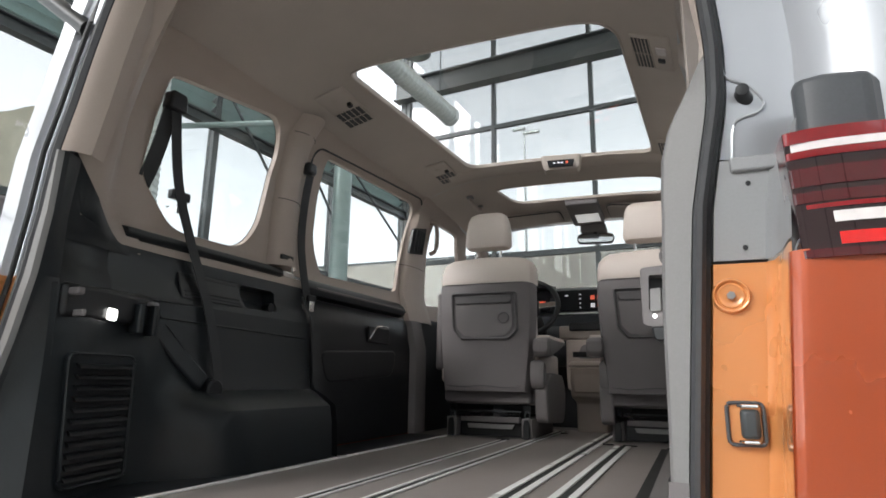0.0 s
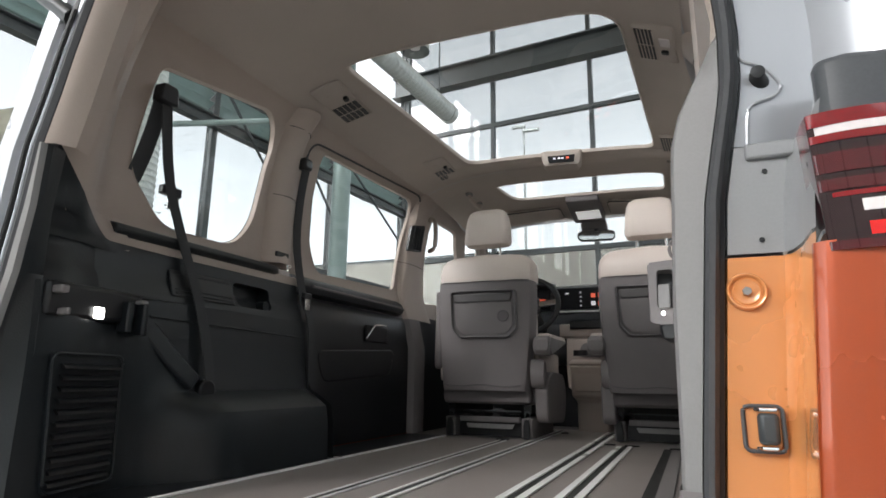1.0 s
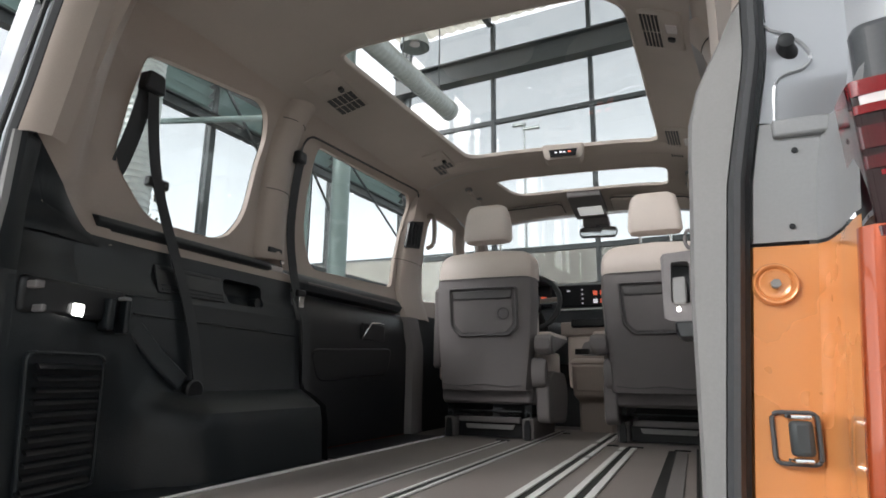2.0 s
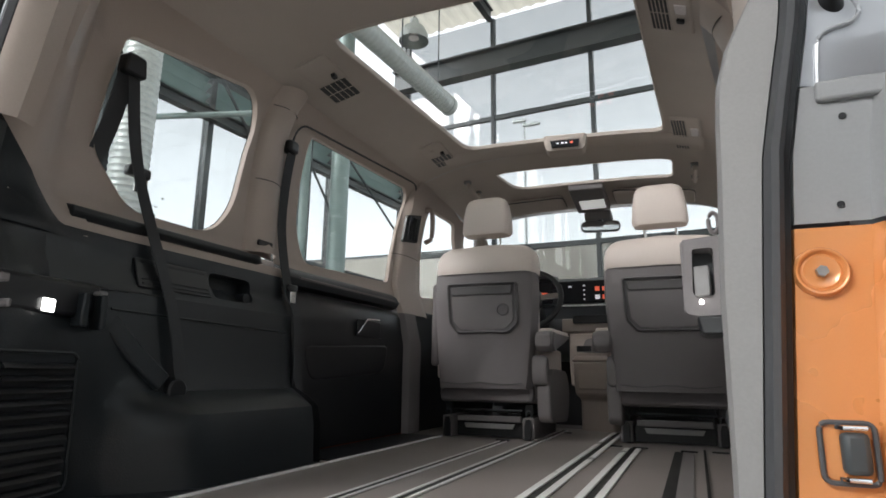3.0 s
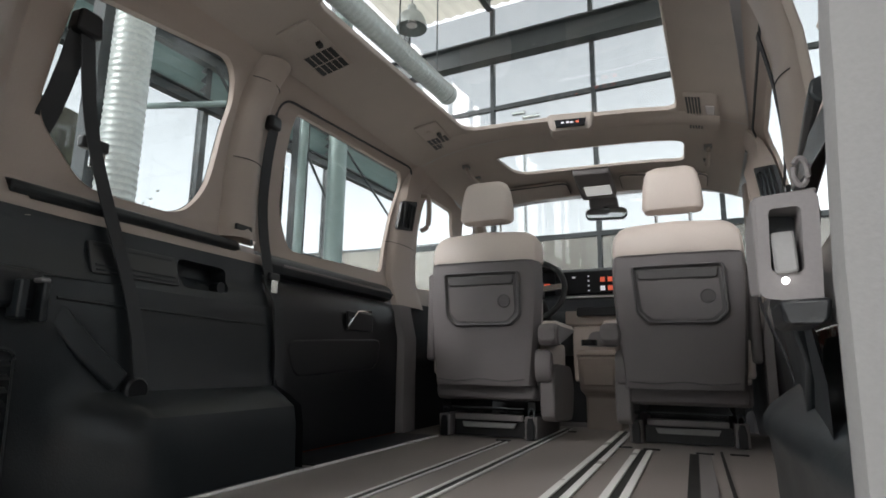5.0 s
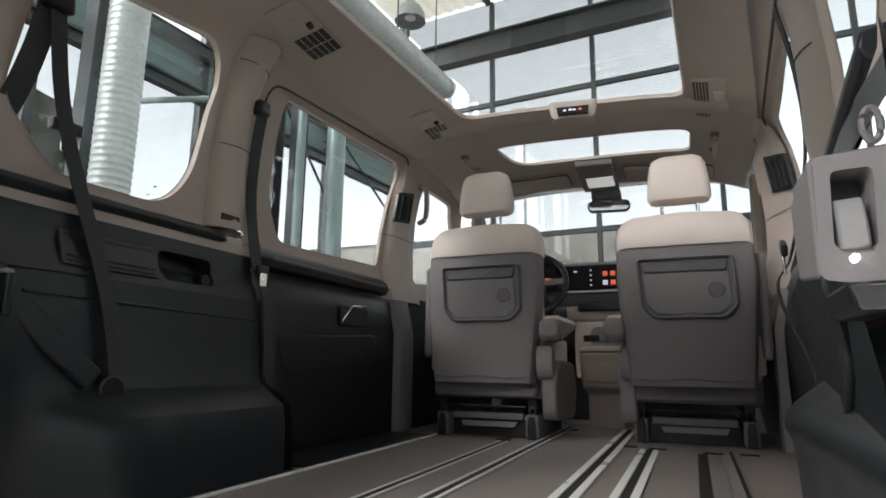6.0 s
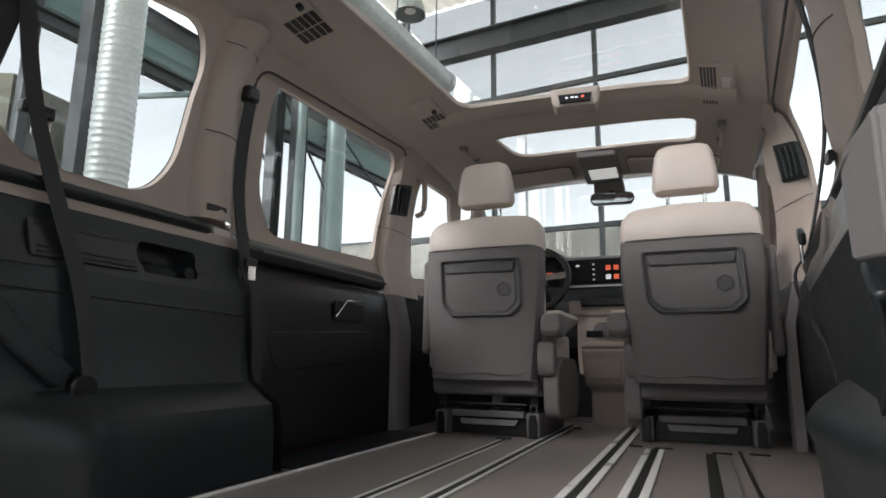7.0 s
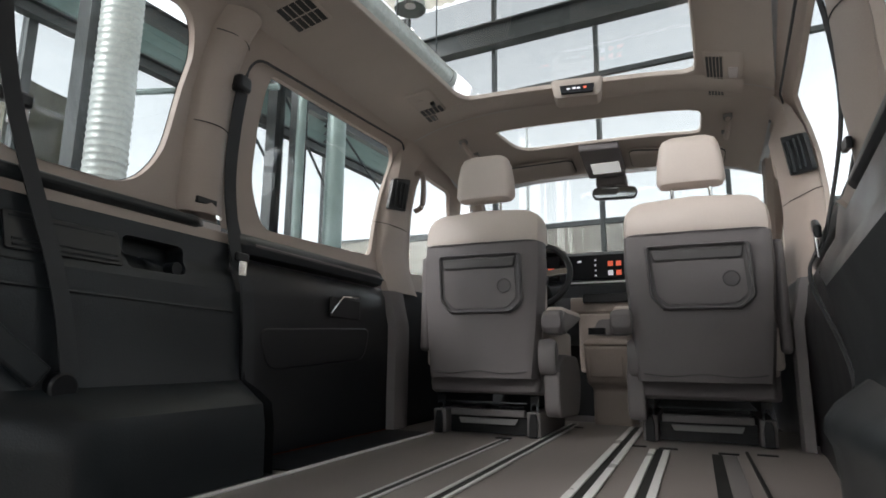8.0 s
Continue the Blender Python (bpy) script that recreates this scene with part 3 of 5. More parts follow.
    part("ledge_bead", tube([f((-0.842, y, 1.205)) for y in np.linspace(1.2, 1.97, 6)], 0.006, 6), SHADEGREY, dr)
    if left:
        hd = part("door_handle", tube([f(p) for p in ((-0.794, 1.555, 1.022), (-0.79, 1.585, 1.055), (-0.79, 1.62, 1.085), (-0.792, 1.73, 1.092))], 0.004, 6), CHROME, dr, "thin chrome edge of the inner door handle")
        part("handle_bowl", mapped(box(-0.808, -0.80, 1.56, 1.76, 1.01, 1.085), f), BLACK, hd, bevel=0.015)
    # centre pillar
    part("centre_pillar", loft([[f((wall_x(z) + (o + ang * max(0.0, min(y, 2.27) - 2.06)) * min(1.0, max(0.15, (1.86 - z) / 0.14)), y, z)) for y, o in ((2.03 + 0.15 * (z - 1.3), -0.012), (2.042 + 0.15 * (z - 1.3), 0.012), (2.11 + 0.04 * (z - 1.5), 0.03), (2.20, 0.036), (2.27, 0.028), (2.33, -0.02))] for z in (1.15, 1.3, 1.45, 1.6, 1.68, 1.72, 1.76, 1.80, 1.84, 1.865)], closed=False), BEIGE, w, "beige centre pillar trim")
    part("pillar_base", loft([[f((x + o, y, z)) for y, o in ((1.985, 0.0), (2.0, 0.03), (2.03, 0.04), (2.10, 0.04), (2.14, 0.02), (2.17, -0.03))] for x, z in ((-0.80, 0.585), (-0.80, 0.8), (-0.80, 1.0), (-0.835, 1.15))], closed=False), SHADEGREY, w, "dark grey lower pillar trim")
    vy = (lambda y: y) if left else (lambda y: 2.045 + (y - 2.075) * 0.8)
    surf = lambda y: float(np.interp(y, [2.04, 2.065, 2.11, 2.20, 2.27], [-0.004, 0.012, 0.03, 0.036, 0.028])) - 0.004 + ang * max(0.0, y - 2.06)
    vt = part("pillar_vent", loft([[f((wall_x(z) + o + surf(vy(y)), vy(y) + (z - 1.62) * 0.06, z)) for y, z in rounded([(2.075, 1.53), (2.205, 1.545), (2.205, 1.70), (2.08, 1.675)], 0.012, 4)] for o in (0.0, 0.014)]), BLACK, w, "black air vent in the centre pillar")
    for k in range(4):
        y = 2.10 + k * 0.028
        part("slat", loft([[f((wall_x(z) + o + surf(vy(y)), vy(y) + dy + (z - 1.62) * 0.06, z)) for dy, o in ((0, 0.012), (0.006, 0.012), (0.006, 0.02), (0, 0.02))] for z in (1.55, 1.62, 1.67)]), DARK, vt)
    part("grab_handle", tube(curve([f(p) for p in ((-0.84, 2.30, 1.76), (-0.80, 2.30, 1.74), (-0.80, 2.30, 1.60), (-0.84, 2.30, 1.57))], 5), 0.014, 8), BEIGE, w, "beige grab handle on the pillar")
    part("switch", mapped(box(-0.862, -0.842, 2.225, 2.255, 1.215, 1.25), f), BLACK, w, bevel=0.004)
    part("pillar_joint", tube([f((wall_x(1.46) + o + 0.001 + ang * max(0.0, y - 2.06), y, 1.46)) for y, o in ((2.01, -0.008), (2.03, 0.012), (2.08, 0.03), (2.18, 0.036), (2.26, 0.028))], 0.0016, 5), RUBBER, w)
    # front door
    fd = part("front_door", plate_with_hole([(2.3, 1.18), (3.3, 1.18), (3.3, 1.25), (2.95, 1.86), (2.3, 1.87)], FRONT_WIN, lambda u, v, d: f(on_wall(u, v, d + 0.03)), 5, reveal=((0.02, 0.98),)), BEIGE, w, "front door with a clear window")
    part("window_pane", plate_with_hole(FRONT_WIN, [(2.7 + (a - 2.7) * 0.01, 1.55 + (b - 1.55) * 0.01) for a, b in FRONT_WIN], lambda u, v, d: f(on_wall(u, v, 0.055)), 1), SIDEGLASS, fd, "front side window").visible_shadow = False
    part("door_card", loft([[f((x, y, z)) for x, z in ((-0.82, 0.5), (-0.80, 0.8), (-0.79, 1.0), (-0.83, 1.18))] for y in (2.15, 2.6, 3.0, 3.4)], closed=False), DARK, fd)
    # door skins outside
    part("outer_skin", loft([[f((x, y, z)) for x, z in ((-0.93, 0.35), (-0.955, 0.6), (-0.965, 0.95), (-0.962, 1.02))] for y in (0.0, 1.0, 2.0, 3.4)], closed=False), ORANGESHADED, w, "orange painted lower body side")
    part("outer_skin", loft([[f((x, y, z)) for x, z in ((-0.962, 1.025), (-0.965, 1.2), (-0.955, 1.27))] for y in (0.06, 1.0, 2.0, 3.4)], closed=False), SILVER, w, "silver painted upper body side")
    return w


side_wall("wall_left", as_left, "van side wall with beige window trim and dark lower panels", True)
side_wall("wall_right", as_right, "van side wall with beige window trim and dark moulded lower panels", False)


# ---- front of the van ----
front = thing("wall_front", "windscreen and scuttle of the van", "wall", "structure")
scr_t, scr_b = (2.99, 1.86), (3.75, 1.22)
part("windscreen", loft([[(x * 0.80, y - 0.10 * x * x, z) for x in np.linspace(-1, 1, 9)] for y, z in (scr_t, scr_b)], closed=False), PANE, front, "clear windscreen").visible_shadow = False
for s in (-1, 1):
    part("screen_pillar", tube([(s * 0.77, 2.9, 1.87), (s * 0.80, 3.3, 1.55), (s * 0.84, 3.7, 1.22)], 0.045, 8), BEIGE, front, "beige windscreen pillar")
part("scuttle", box(-0.88, 0.82, 3.5, 3.8, 0.5, 1.22), BLACK, front, "black scuttle panel below the windscreen")
part("bonnet", loft([[(x, y, z) for x in (-0.9, 0, 0.85)] for y, z in ((3.78, 1.2), (4.1, 1.1), (4.45, 0.9), (4.5, 0.4))], closed=False), ORANGESHADED, front, "orange painted bonnet")

dash = thing("dashboard", "black and pale beige dashboard with wide screens", "dashboard")
dprof = [(3.30, 0.95), (3.10, 1.02), (3.03, 1.12), (3.05, 1.20), (3.02, 1.26), (3.03, 1.28), (3.10, 1.30), (3.12, 1.40), (3.06, 1.435), (3.10, 1.455), (3.35, 1.47), (3.6, 1.38), (3.6, 0.95)]
part("body", loft([[(x, y + 0.08 * x * x, z) for y, z in dprof] for x in np.linspace(-0.80, 0.74, 13)]), COVERGREY, dash)
part("pale_band", loft([[(x, y + 0.08 * x * x, z) for y, z in ((3.035, 1.105), (3.015, 1.12), (3.02, 1.195), (3.045, 1.20))] for x in np.linspace(-0.24, 0.72, 9)]), BEIGE, dash, "pale beige band of the dashboard", bevel=0.004)
part("chrome_line", loft([[(x, y + 0.08 * x * x, z) for y, z in ((3.02, 1.272), (3.004, 1.274), (3.004, 1.281), (3.02, 1.283))] for x in np.linspace(-0.24, 0.72, 9)]), ALU, dash, "thin pale metal line under the screen")
part("vent_slot", box(-0.17, 0.20, 2.99, 3.03, 1.165, 1.215), BLACK, dash, "black air vent slot", bevel=0.008)
part("lower_panel", loft([[(x, y, z) for y, z in ((3.00, 0.80), (2.97, 0.9), (2.975, 1.105), (3.08, 1.105), (3.1, 0.80))] for x in (-0.19, 0.0, 0.25)]), BEIGE, dash, "pale beige centre panel", bevel=0.01)
cs = part("centre_screen", box(-0.25, 0.16, 3.0, 3.02, 1.29, 1.425), SCREEN, dash, "black centre touch screen with lit icons", bevel=0.006)
for i in range(2):
    for j in range(3):
        part("icon", box(-0.03 + j * 0.042, -0.004 + j * 0.042, 2.9985, 3.0, 1.31 + i * 0.05, 1.336 + i * 0.05), ICONRED if (i + j) % 4 else ICONWHITE, cs)
for k in range(4):
    part("icon", box(-0.10, -0.090, 2.9985, 3.0, 1.307 + k * 0.028, 1.315 + k * 0.028), ICONWHITE, cs)
part("icon", box(-0.19, -0.17, 2.9985, 3.0, 1.385, 1.395), ICONWHITE, cs)
ins = part("instrument_screen", box(-0.55, -0.29, 3.0, 3.02, 1.29, 1.43), SCREEN, dash, "black instrument display", bevel=0.008)
part("icon", box(-0.40, -0.32, 2.9985, 3.0, 1.34, 1.36), ICONRED, ins)
part("instrument_hood", loft([[(x, y, z) for y, z in ((2.95, 1.44), (2.95, 1.455), (3.1, 1.47), (3.1, 1.44))] for x in (-0.6, -0.42, -0.27)]), BLACK, dash, bevel=0.004)

wheel = thing("steering_wheel", "black leather steering wheel with silver spokes", "steering wheel", m=pose(-0.365, 2.72, 1.285, 66, 0, 0))
part("rim", tube([(0.185 * math.cos(a), 0.185 * math.sin(a), 0) for a in np.linspace(0, 2 * math.pi, 40, endpoint=False)], 0.016, 10, closed=True), BLACK, wheel)
part("hub", loft([[(x * s, y * s, z) for x, y in rounded([(-0.08, -0.06), (0.08, -0.06), (0.07, 0.06), (-0.07, 0.06)], 0.03, 4)] for s, z in ((0.8, -0.05), (1.0, -0.01), (0.9, 0.015))]), BLACK, wheel)
for a in (0.12, math.pi - 0.12, -math.pi / 2):
    part("spoke", tube([(0.05 * math.cos(a), 0.05 * math.sin(a), 0), (0.18 * math.cos(a), 0.18 * math.sin(a), 0)], 0, flat=(0.035, 0.014, (-math.sin(a), math.cos(a), 0))), CHROME if a > -1 else BLACK, wheel, "silver trimmed spoke" if a > -1 else "", bevel=0.003)
part("column", disc((0, 0, -0.02), 0.05, (0, 0, -1), 0.3, 16), BLACK, wheel)

# sun visors, overhead console and mirror
for x0, x1 in ((-0.56, -0.16), (0.13, 0.56)):
    v = thing("sun_visor", "beige folded sun visor against the headliner", "sun visor", group="sun visors")
    pts = rounded([(x0, 2.72), (x1, 2.72 + 0.03), (x1, 2.91), (x0, 2.91)], 0.03, 5)
    part("panel", loft([[(a, b, roof_z(a, b) - 0.003) for a, b in pts], [(a, b, roof_z(a, b) - 0.022) for a, b in pts], [((a - (x0 + x1) / 2) * 0.97 + (x0 + x1) / 2, (b - 2.81) * 0.92 + 2.81, roof_z(a, b) - 0.028) for a, b in pts]]), LINER, v)
    part("piping", tube([(a, b, roof_z(a, b) - 0.018) for a, b in pts], 0.004, 6, closed=True), RUBBER, v)
con = thing("overhead_console", "dark grey overhead console with map lamp", "console")
part("body", loft([[(x, 2.62 + 0.07 * x, roof_z(0, 2.62)), (x, 2.63 + 0.07 * x, roof_z(0, 2.65) - 0.03), (x, 2.80, roof_z(0, 2.8) - 0.05), (x, 2.93, roof_z(0, 2.93) - 0.055), (x, 2.95, roof_z(0, 2.9))] for x in (-0.10, -0.09, 0.08, 0.09)]), SHADEGREY, con, bevel=0.006)
part("lamp", loft([[(x, y, z) for y, z in ((2.76, roof_z(0, 2.76) - 0.050), (2.76, roof_z(0, 2.76) - 0.042), (2.86, roof_z(0, 2.86) - 0.048), (2.86, roof_z(0, 2.86) - 0.060))] for x in (-0.065, 0.075)]), MAPLAMP, con, "map lamp lens with an added glow")
part("camera_cover", loft([[(x, 2.95, 1.85), (x, 2.96, 1.79), (x, 3.06, 1.77), (x, 3.06, 1.82)] for x in (-0.07, 0.09)]), SHADEGREY, con, bevel=0.01)
mir = thing("rear_view_mirror", "dark frameless rear-view mirror on its stalk", "mirror", m=pose(0.03, 2.92, 1.735, -8, 0, 8))
part("shell", loft([[(x * s, y, z * s) for x, z in rounded([(-0.115, -0.032), (0.115, -0.032), (0.115, 0.032), (-0.115, 0.032)], 0.03, 5)] for s, y in ((0.97, -0.012), (1.0, -0.006), (0.95, 0.02), (0.6, 0.035))]), BLACK, mir)
part("glass", loft([[(x, y, z) for x, z in rounded([(-0.107, -0.027), (0.107, -0.027), (0.107, 0.027), (-0.107, 0.027)], 0.026, 5)] for y in (-0.0135, -0.012)]), material("mirror_glass", (0.5, 0.52, 0.52), 0.05, 1.0, bump=0.0, vary=0.02), mir, "dimmed mirror glass")
part("stalk", tube([(0, 0.02, 0), (0, 0.06, 0.08)], 0.014, 8), BLACK, mir)
for x, y in ((-0.60, 2.42), (0.56, 2.52)):
    z = roof_z(x, y) - 0.002
    h = part("grab_handle", tube(curve([(x, y - 0.09, z + 0.005), (x + 0.01 * (x < 0), y - 0.08, z - 0.03), (x, y + 0.08, z - 0.035), (x, y + 0.09, z)], 5), 0.011, 8), BEIGE, ceiling, "beige grab handle over the front door")
    part("foot", box(x - 0.018, x + 0.018, y - 0.105, y - 0.07, z - 0.012, z + 0.008), GREYTRIM, h, bevel=0.004)
    part("foot", box(x - 0.018, x + 0.018, y + 0.07, y + 0.105, z - 0.012, z + 0.006), GREYTRIM, h, bevel=0.004)

cons = thing("centre_console", "pale beige and black console between the front seats", "console")
part("pedestal", loft([[(x0, y, z), (x1, y, z)][::1] + [(x1, y + 0.28, z), (x0, y + 0.28, z)] for x0, x1, y, z in ((-0.07, 0.10, 2.62, DECK - 0.04), (-0.07, 0.10, 2.62, 0.74), (-0.09, 0.13, 2.58, 0.76), (-0.10, 0.135, 2.56, 0.93))]), BEIGE, cons, "pale beige console body", bevel=0.012)
part("top", loft([[(x0, y, z), (x1, y, z), (x1, y + 0.34, z), (x0, y + 0.34, z)] for x0, x1, y, z in ((-0.10, 0.13, 2.565, 0.93), (-0.10, 0.13, 2.56, 0.945), (-0.085, 0.115, 2.58, 0.962))]), BEIGE, cons, "pale rounded console lid", bevel=0.02)
part("shelf_recess", loft([[(x, y, z) for x, z in rounded([(-0.12, 0.99), (0.14, 0.99), (0.12, 1.075), (-0.09, 1.075)], 0.03, 4)] for y in (2.962, 2.98)]), SHADEGREY, cons, "dark recess over the console")
part("cup_holder", disc((-0.05, 2.66, 0.985), 0.04, (0, 0, 1), 0.03, 20), BLACK, cons)
part("lid_line", box(-0.075, 0.075, 2.565, 2.578, 0.79, 0.9), BEIGE, cons, bevel=0.012)


# ---- front seats ----
def front_seat(cx, y, lean, dy_foot, armside, label):
    s = thing("front_seat", label, "seat", group="front seats", m=pose(cx, y, 0))
    back = pose(0, 0.0, 0.80, -lean, 0, 0)
    put = lambda bm: mapped(bm, lambda p: back @ Vector(p))
    bk = part("backrest", put(back_shape()), SEATGREY, s, "grey textured backrest shell")
    part("upper_back", put(upper_shape()), SEATBEIGE, s, "pale beige leather upper backrest")
    part("front_cushion", put(loft([[(sx * (0.235 - 0.03 * max(0, z - 0.3)), yy, z) for sx, yy in ((-1, 0.09), (-1, 0.16), (-0.7, 0.19), (0.7, 0.19), (1, 0.16), (1, 0.09))] for z in (0.02, 0.2, 0.4, 0.55, 0.63)])), SEATBEIGE, bk, "pale leather front of the backrest", bevel=0.015)
    # map pocket shell
    po = rounded([(-0.165, 0.468), (0.165, 0.468), (0.172, 0.285), (0.13, 0.245), (-0.11, 0.245), (-0.152, 0.29)], [0.016, 0.018, 0.016, 0.014, 0.014, 0.016], 5)
    ctr = (0.0, 0.36)
    ring = lambda g, d: [(ctr[0] + (a - ctr[0]) * g, d, ctr[1] + (b - ctr[1]) * g) for a, b in po]
    sh = part("pocket_shell", put(loft([ring(1.03, 0.0), ring(1.03, -0.012), ring(1.0, -0.018), ring(0.97, -0.017), ring(0.95, -0.007), ring(0.90, -0.004)])), SEATSHELL, bk, "dark plastic map pocket frame")
    top = rounded([(-0.15, 0.455), (0.15, 0.455), (0.142, 0.415), (-0.142, 0.415)], 0.012, 3)
    part("pocket_flap", put(loft([[(a, d, b) for a, b in top] for d in (0.0, -0.013)])), SEATSHELL, sh, bevel=0.005)
    face = [(a * 0.88, 0.355 + (b - 0.355) * 0.86) for a, b in po]
    part("pocket_face", put(loft([[(a, d, min(b, 0.41)) for a, b in face] for d in (0.0, -0.009)])), SEATGREY, sh, "grey textured pocket panel", bevel=0.004)
    part("button", put(loft([[(0.105 + r * math.cos(t), d, 0.345 + r * math.sin(t)) for t in np.linspace(0, 2 * math.pi, 24, endpoint=False)] for r, d in ((0.028, -0.008), (0.028, -0.0125), (0.025, -0.0135), (0.023, -0.0115))])), SEATSHELL, sh, "round button on the pocket")
    part("seam", put(tube([(x, -0.0075 + (0.02 if abs(x) > 0.21 else 0.0), 0.516) for x in np.linspace(-0.225, 0.225, 15)], 0.0022, 6)), SEATSHELL, s, "dark seam between grey and beige")
    part("hem_seam", put(tube([(x, -0.008, 0.022 + 0.004 * math.cos(x * 30)) for x in np.linspace(-0.19, 0.19, 21)], 0.002, 5)), SEATSHELL, s)
    # head restraint
    part("head_restraint", put(head_shape()), SEATBEIGE, s, "pale beige leather head restraint", bevel=0.0)
    for px in (-0.065, 0.065):
        part("post", put(disc((px, 0.075, 0.60), 0.007, (0, 0, 1), 0.10, 10)), CHROME, s, "chrome head restraint post")
        part("post_collar", put(disc((px, 0.075, 0.648), 0.013, (0, 0, 1), 0.014, 12)), BLACK, s)
    # cushion and base
    part("cushion", loft([[(sx, yy, z) for sx, yy in ((-0.25, 0.08), (0.25, 0.08), (0.26, 0.35), (0.24, 0.58), (-0.24, 0.58), (-0.26, 0.35))] for z in (0.84, 0.88, 0.97, 0.985)]), SEATBEIGE, s, "pale leather seat cushion", bevel=0.02)
    part("back_hem", loft([[(sx * a, yy, z) for sx, yy in ((-0.215, 0.02 + dy_foot * 0.3), (0.215, 0.02 + dy_foot * 0.3), (0.215, 0.16), (-0.215, 0.16))] for a, z in ((0.95, 0.742), (1.0, 0.752), (1.02, 0.775), (1.0, 0.802), (0.96, 0.812))]), SEATGREY, s, "grey padded hem below the backrest", bevel=0.012)
    part("cushion_pan", box(-0.235, 0.235, 0.10, 0.56, 0.735, 0.84), SHADEGREY, s, "dark seat pan", bevel=0.015)
    yf = dy_foot
    for sx in (-0.19, 0.19):
        part("foot", loft([[(sx + a * 0.026, yf + b, z) for a, b in ((-1, -0.02), (1, -0.02), (1, 0.42), (-1, 0.42))] for z in (DECK + 0.004, 0.655, 0.675)]), SHADEGREY, s, "dark grey metal seat foot", bevel=0.006)
        part("foot_lug", loft([[(sx + a * 0.016, yf - 0.03, z), (sx + b * 0.016, yf - 0.03, z), (sx + b * 0.016, yf - 0.012, z), (sx + a * 0.016, yf - 0.012, z)] for a, b, z in ((-1, 1, DECK + 0.004), (-1, 1, 0.64), (-0.6, 0.6, 0.67))]), BLACK, s, bevel=0.003)
        part("slide_rail", box(sx - 0.018, sx + 0.018, yf + 0.0, yf + 0.45, 0.695, 0.735), BLACK, s, "black slide rail under the seat", bevel=0.003)
        part("spring", tube([(sx + 0.012 * math.cos(t), yf - 0.005 + 0.004 * math.sin(2 * t), 0.685 + 0.02 * math.sin(t)) for t in np.linspace(0, 2 * math.pi, 18, endpoint=False)], 0.004, 5, closed=True), STEEL, s)
    part("cross_member", box(-0.15, 0.15, yf + 0.0, yf + 0.03, 0.652, 0.678), SHADEGREY, s, "grey cross member", bevel=0.004)
    part("cross_plate", loft([[(sx, yf + a, z) for sx in (-0.11 * b, 0.11 * b)] + [(sx, yf + a + 0.012, z) for sx in (0.11 * b, -0.11 * b)] for a, b, z in ((0.005, 1.0, 0.622), (0.012, 1.1, 0.643))]), GREYTRIM, s, "pale grey base plate", bevel=0.002)
    part("rear_panel", box(-0.16, 0.16, yf + 0.03, yf + 0.04, DECK + 0.005, 0.652), BLACK, s)
    part("release_bar", tube([(-0.16, yf - 0.01, 0.705), (0.16, yf - 0.01, 0.705)], 0.0035, 8), STEEL, s, "thin metal release bar")
    part("cable", tube(curve([(-0.15, yf, 0.70), (-0.08, yf + 0.01, 0.69), (0.0, yf, 0.70), (0.1, yf + 0.01, 0.688), (0.15, yf, 0.69)], 5), 0.004, 6), BLACK, s)
    # side plastics, recliner and armrest
    a = armside
    tuck = 0.0 if a > 0 else 0.04
    sp = part("side_cover", loft([[(a * x, yy, z) for yy, z in rounded([(0.07, 0.66), (0.44, 0.64), (0.50, 0.78), (0.44, 0.88), (0.16, 0.89), (0.06, 0.84)], 0.05, 5)] for x in (0.235 - tuck, 0.285 - tuck, 0.295 - tuck)]), SHADEGREY, s, "dark grey seat side cover", bevel=0.008)
    part("recliner", mapped(loft([[(a * (0.255 - tuck) + a * d, 0.06 + r * math.cos(t) * 0.7, 0.88 + r * math.sin(t) * 1.3) for t in np.linspace(0, 2 * math.pi, 24, endpoint=False)] for r, d in ((0.05, -0.03), (0.05, 0.02), (0.042, 0.032), (0.036, 0.026))]), lambda p: p), SHADEGREY, s, "oval recliner cover")
    ar = part("armrest", loft([[(a * (x - 0.6 * tuck), yy, z) for x, z in rounded([(0.248, 1.005 - lo), (0.318, 1.005 - lo), (0.318, 1.005 + hi), (0.248, 1.005 + hi)], 0.018, 4)] for yy, lo, hi in ((-0.005, 0.022, 0.026), (0.012, 0.040, 0.042), (0.06, 0.046, 0.048), (0.13, 0.034, 0.050), (0.26, 0.008, 0.050), (0.37, -0.02, 0.046), (0.40, -0.028, 0.04))]), SHADEGREY, s, "grey folding armrest with a pale top", bevel=0.008)
    part("armrest_pad", loft([[(a * (x - 0.6 * tuck), yy, z) for x, z in ((0.246, 1.04), (0.320, 1.04), (0.312, 1.064), (0.254, 1.064))] for yy in (0.06, 0.09, 0.36, 0.40)]), SEATBEIGE, ar, "pale leather armrest pad", bevel=0.008)
    part("armrest_hub", disc((a * (0.24 - 0.6 * tuck), 0.06, 1.005), 0.042, (a, 0, 0), 0.085, 20), SHADEGREY, ar, bevel=0.006)
    # outer bolster
    part("bolster", put(loft([[(-a * x, yy, z) for x, yy in ((0.235, 0.07), (0.275, 0.06), (0.285, 0.13), (0.25, 0.2))] for z in (0.10, 0.13, 0.42, 0.47, 0.49)])), SEATGREY, s, "grey side bolster", bevel=0.015)
    return s


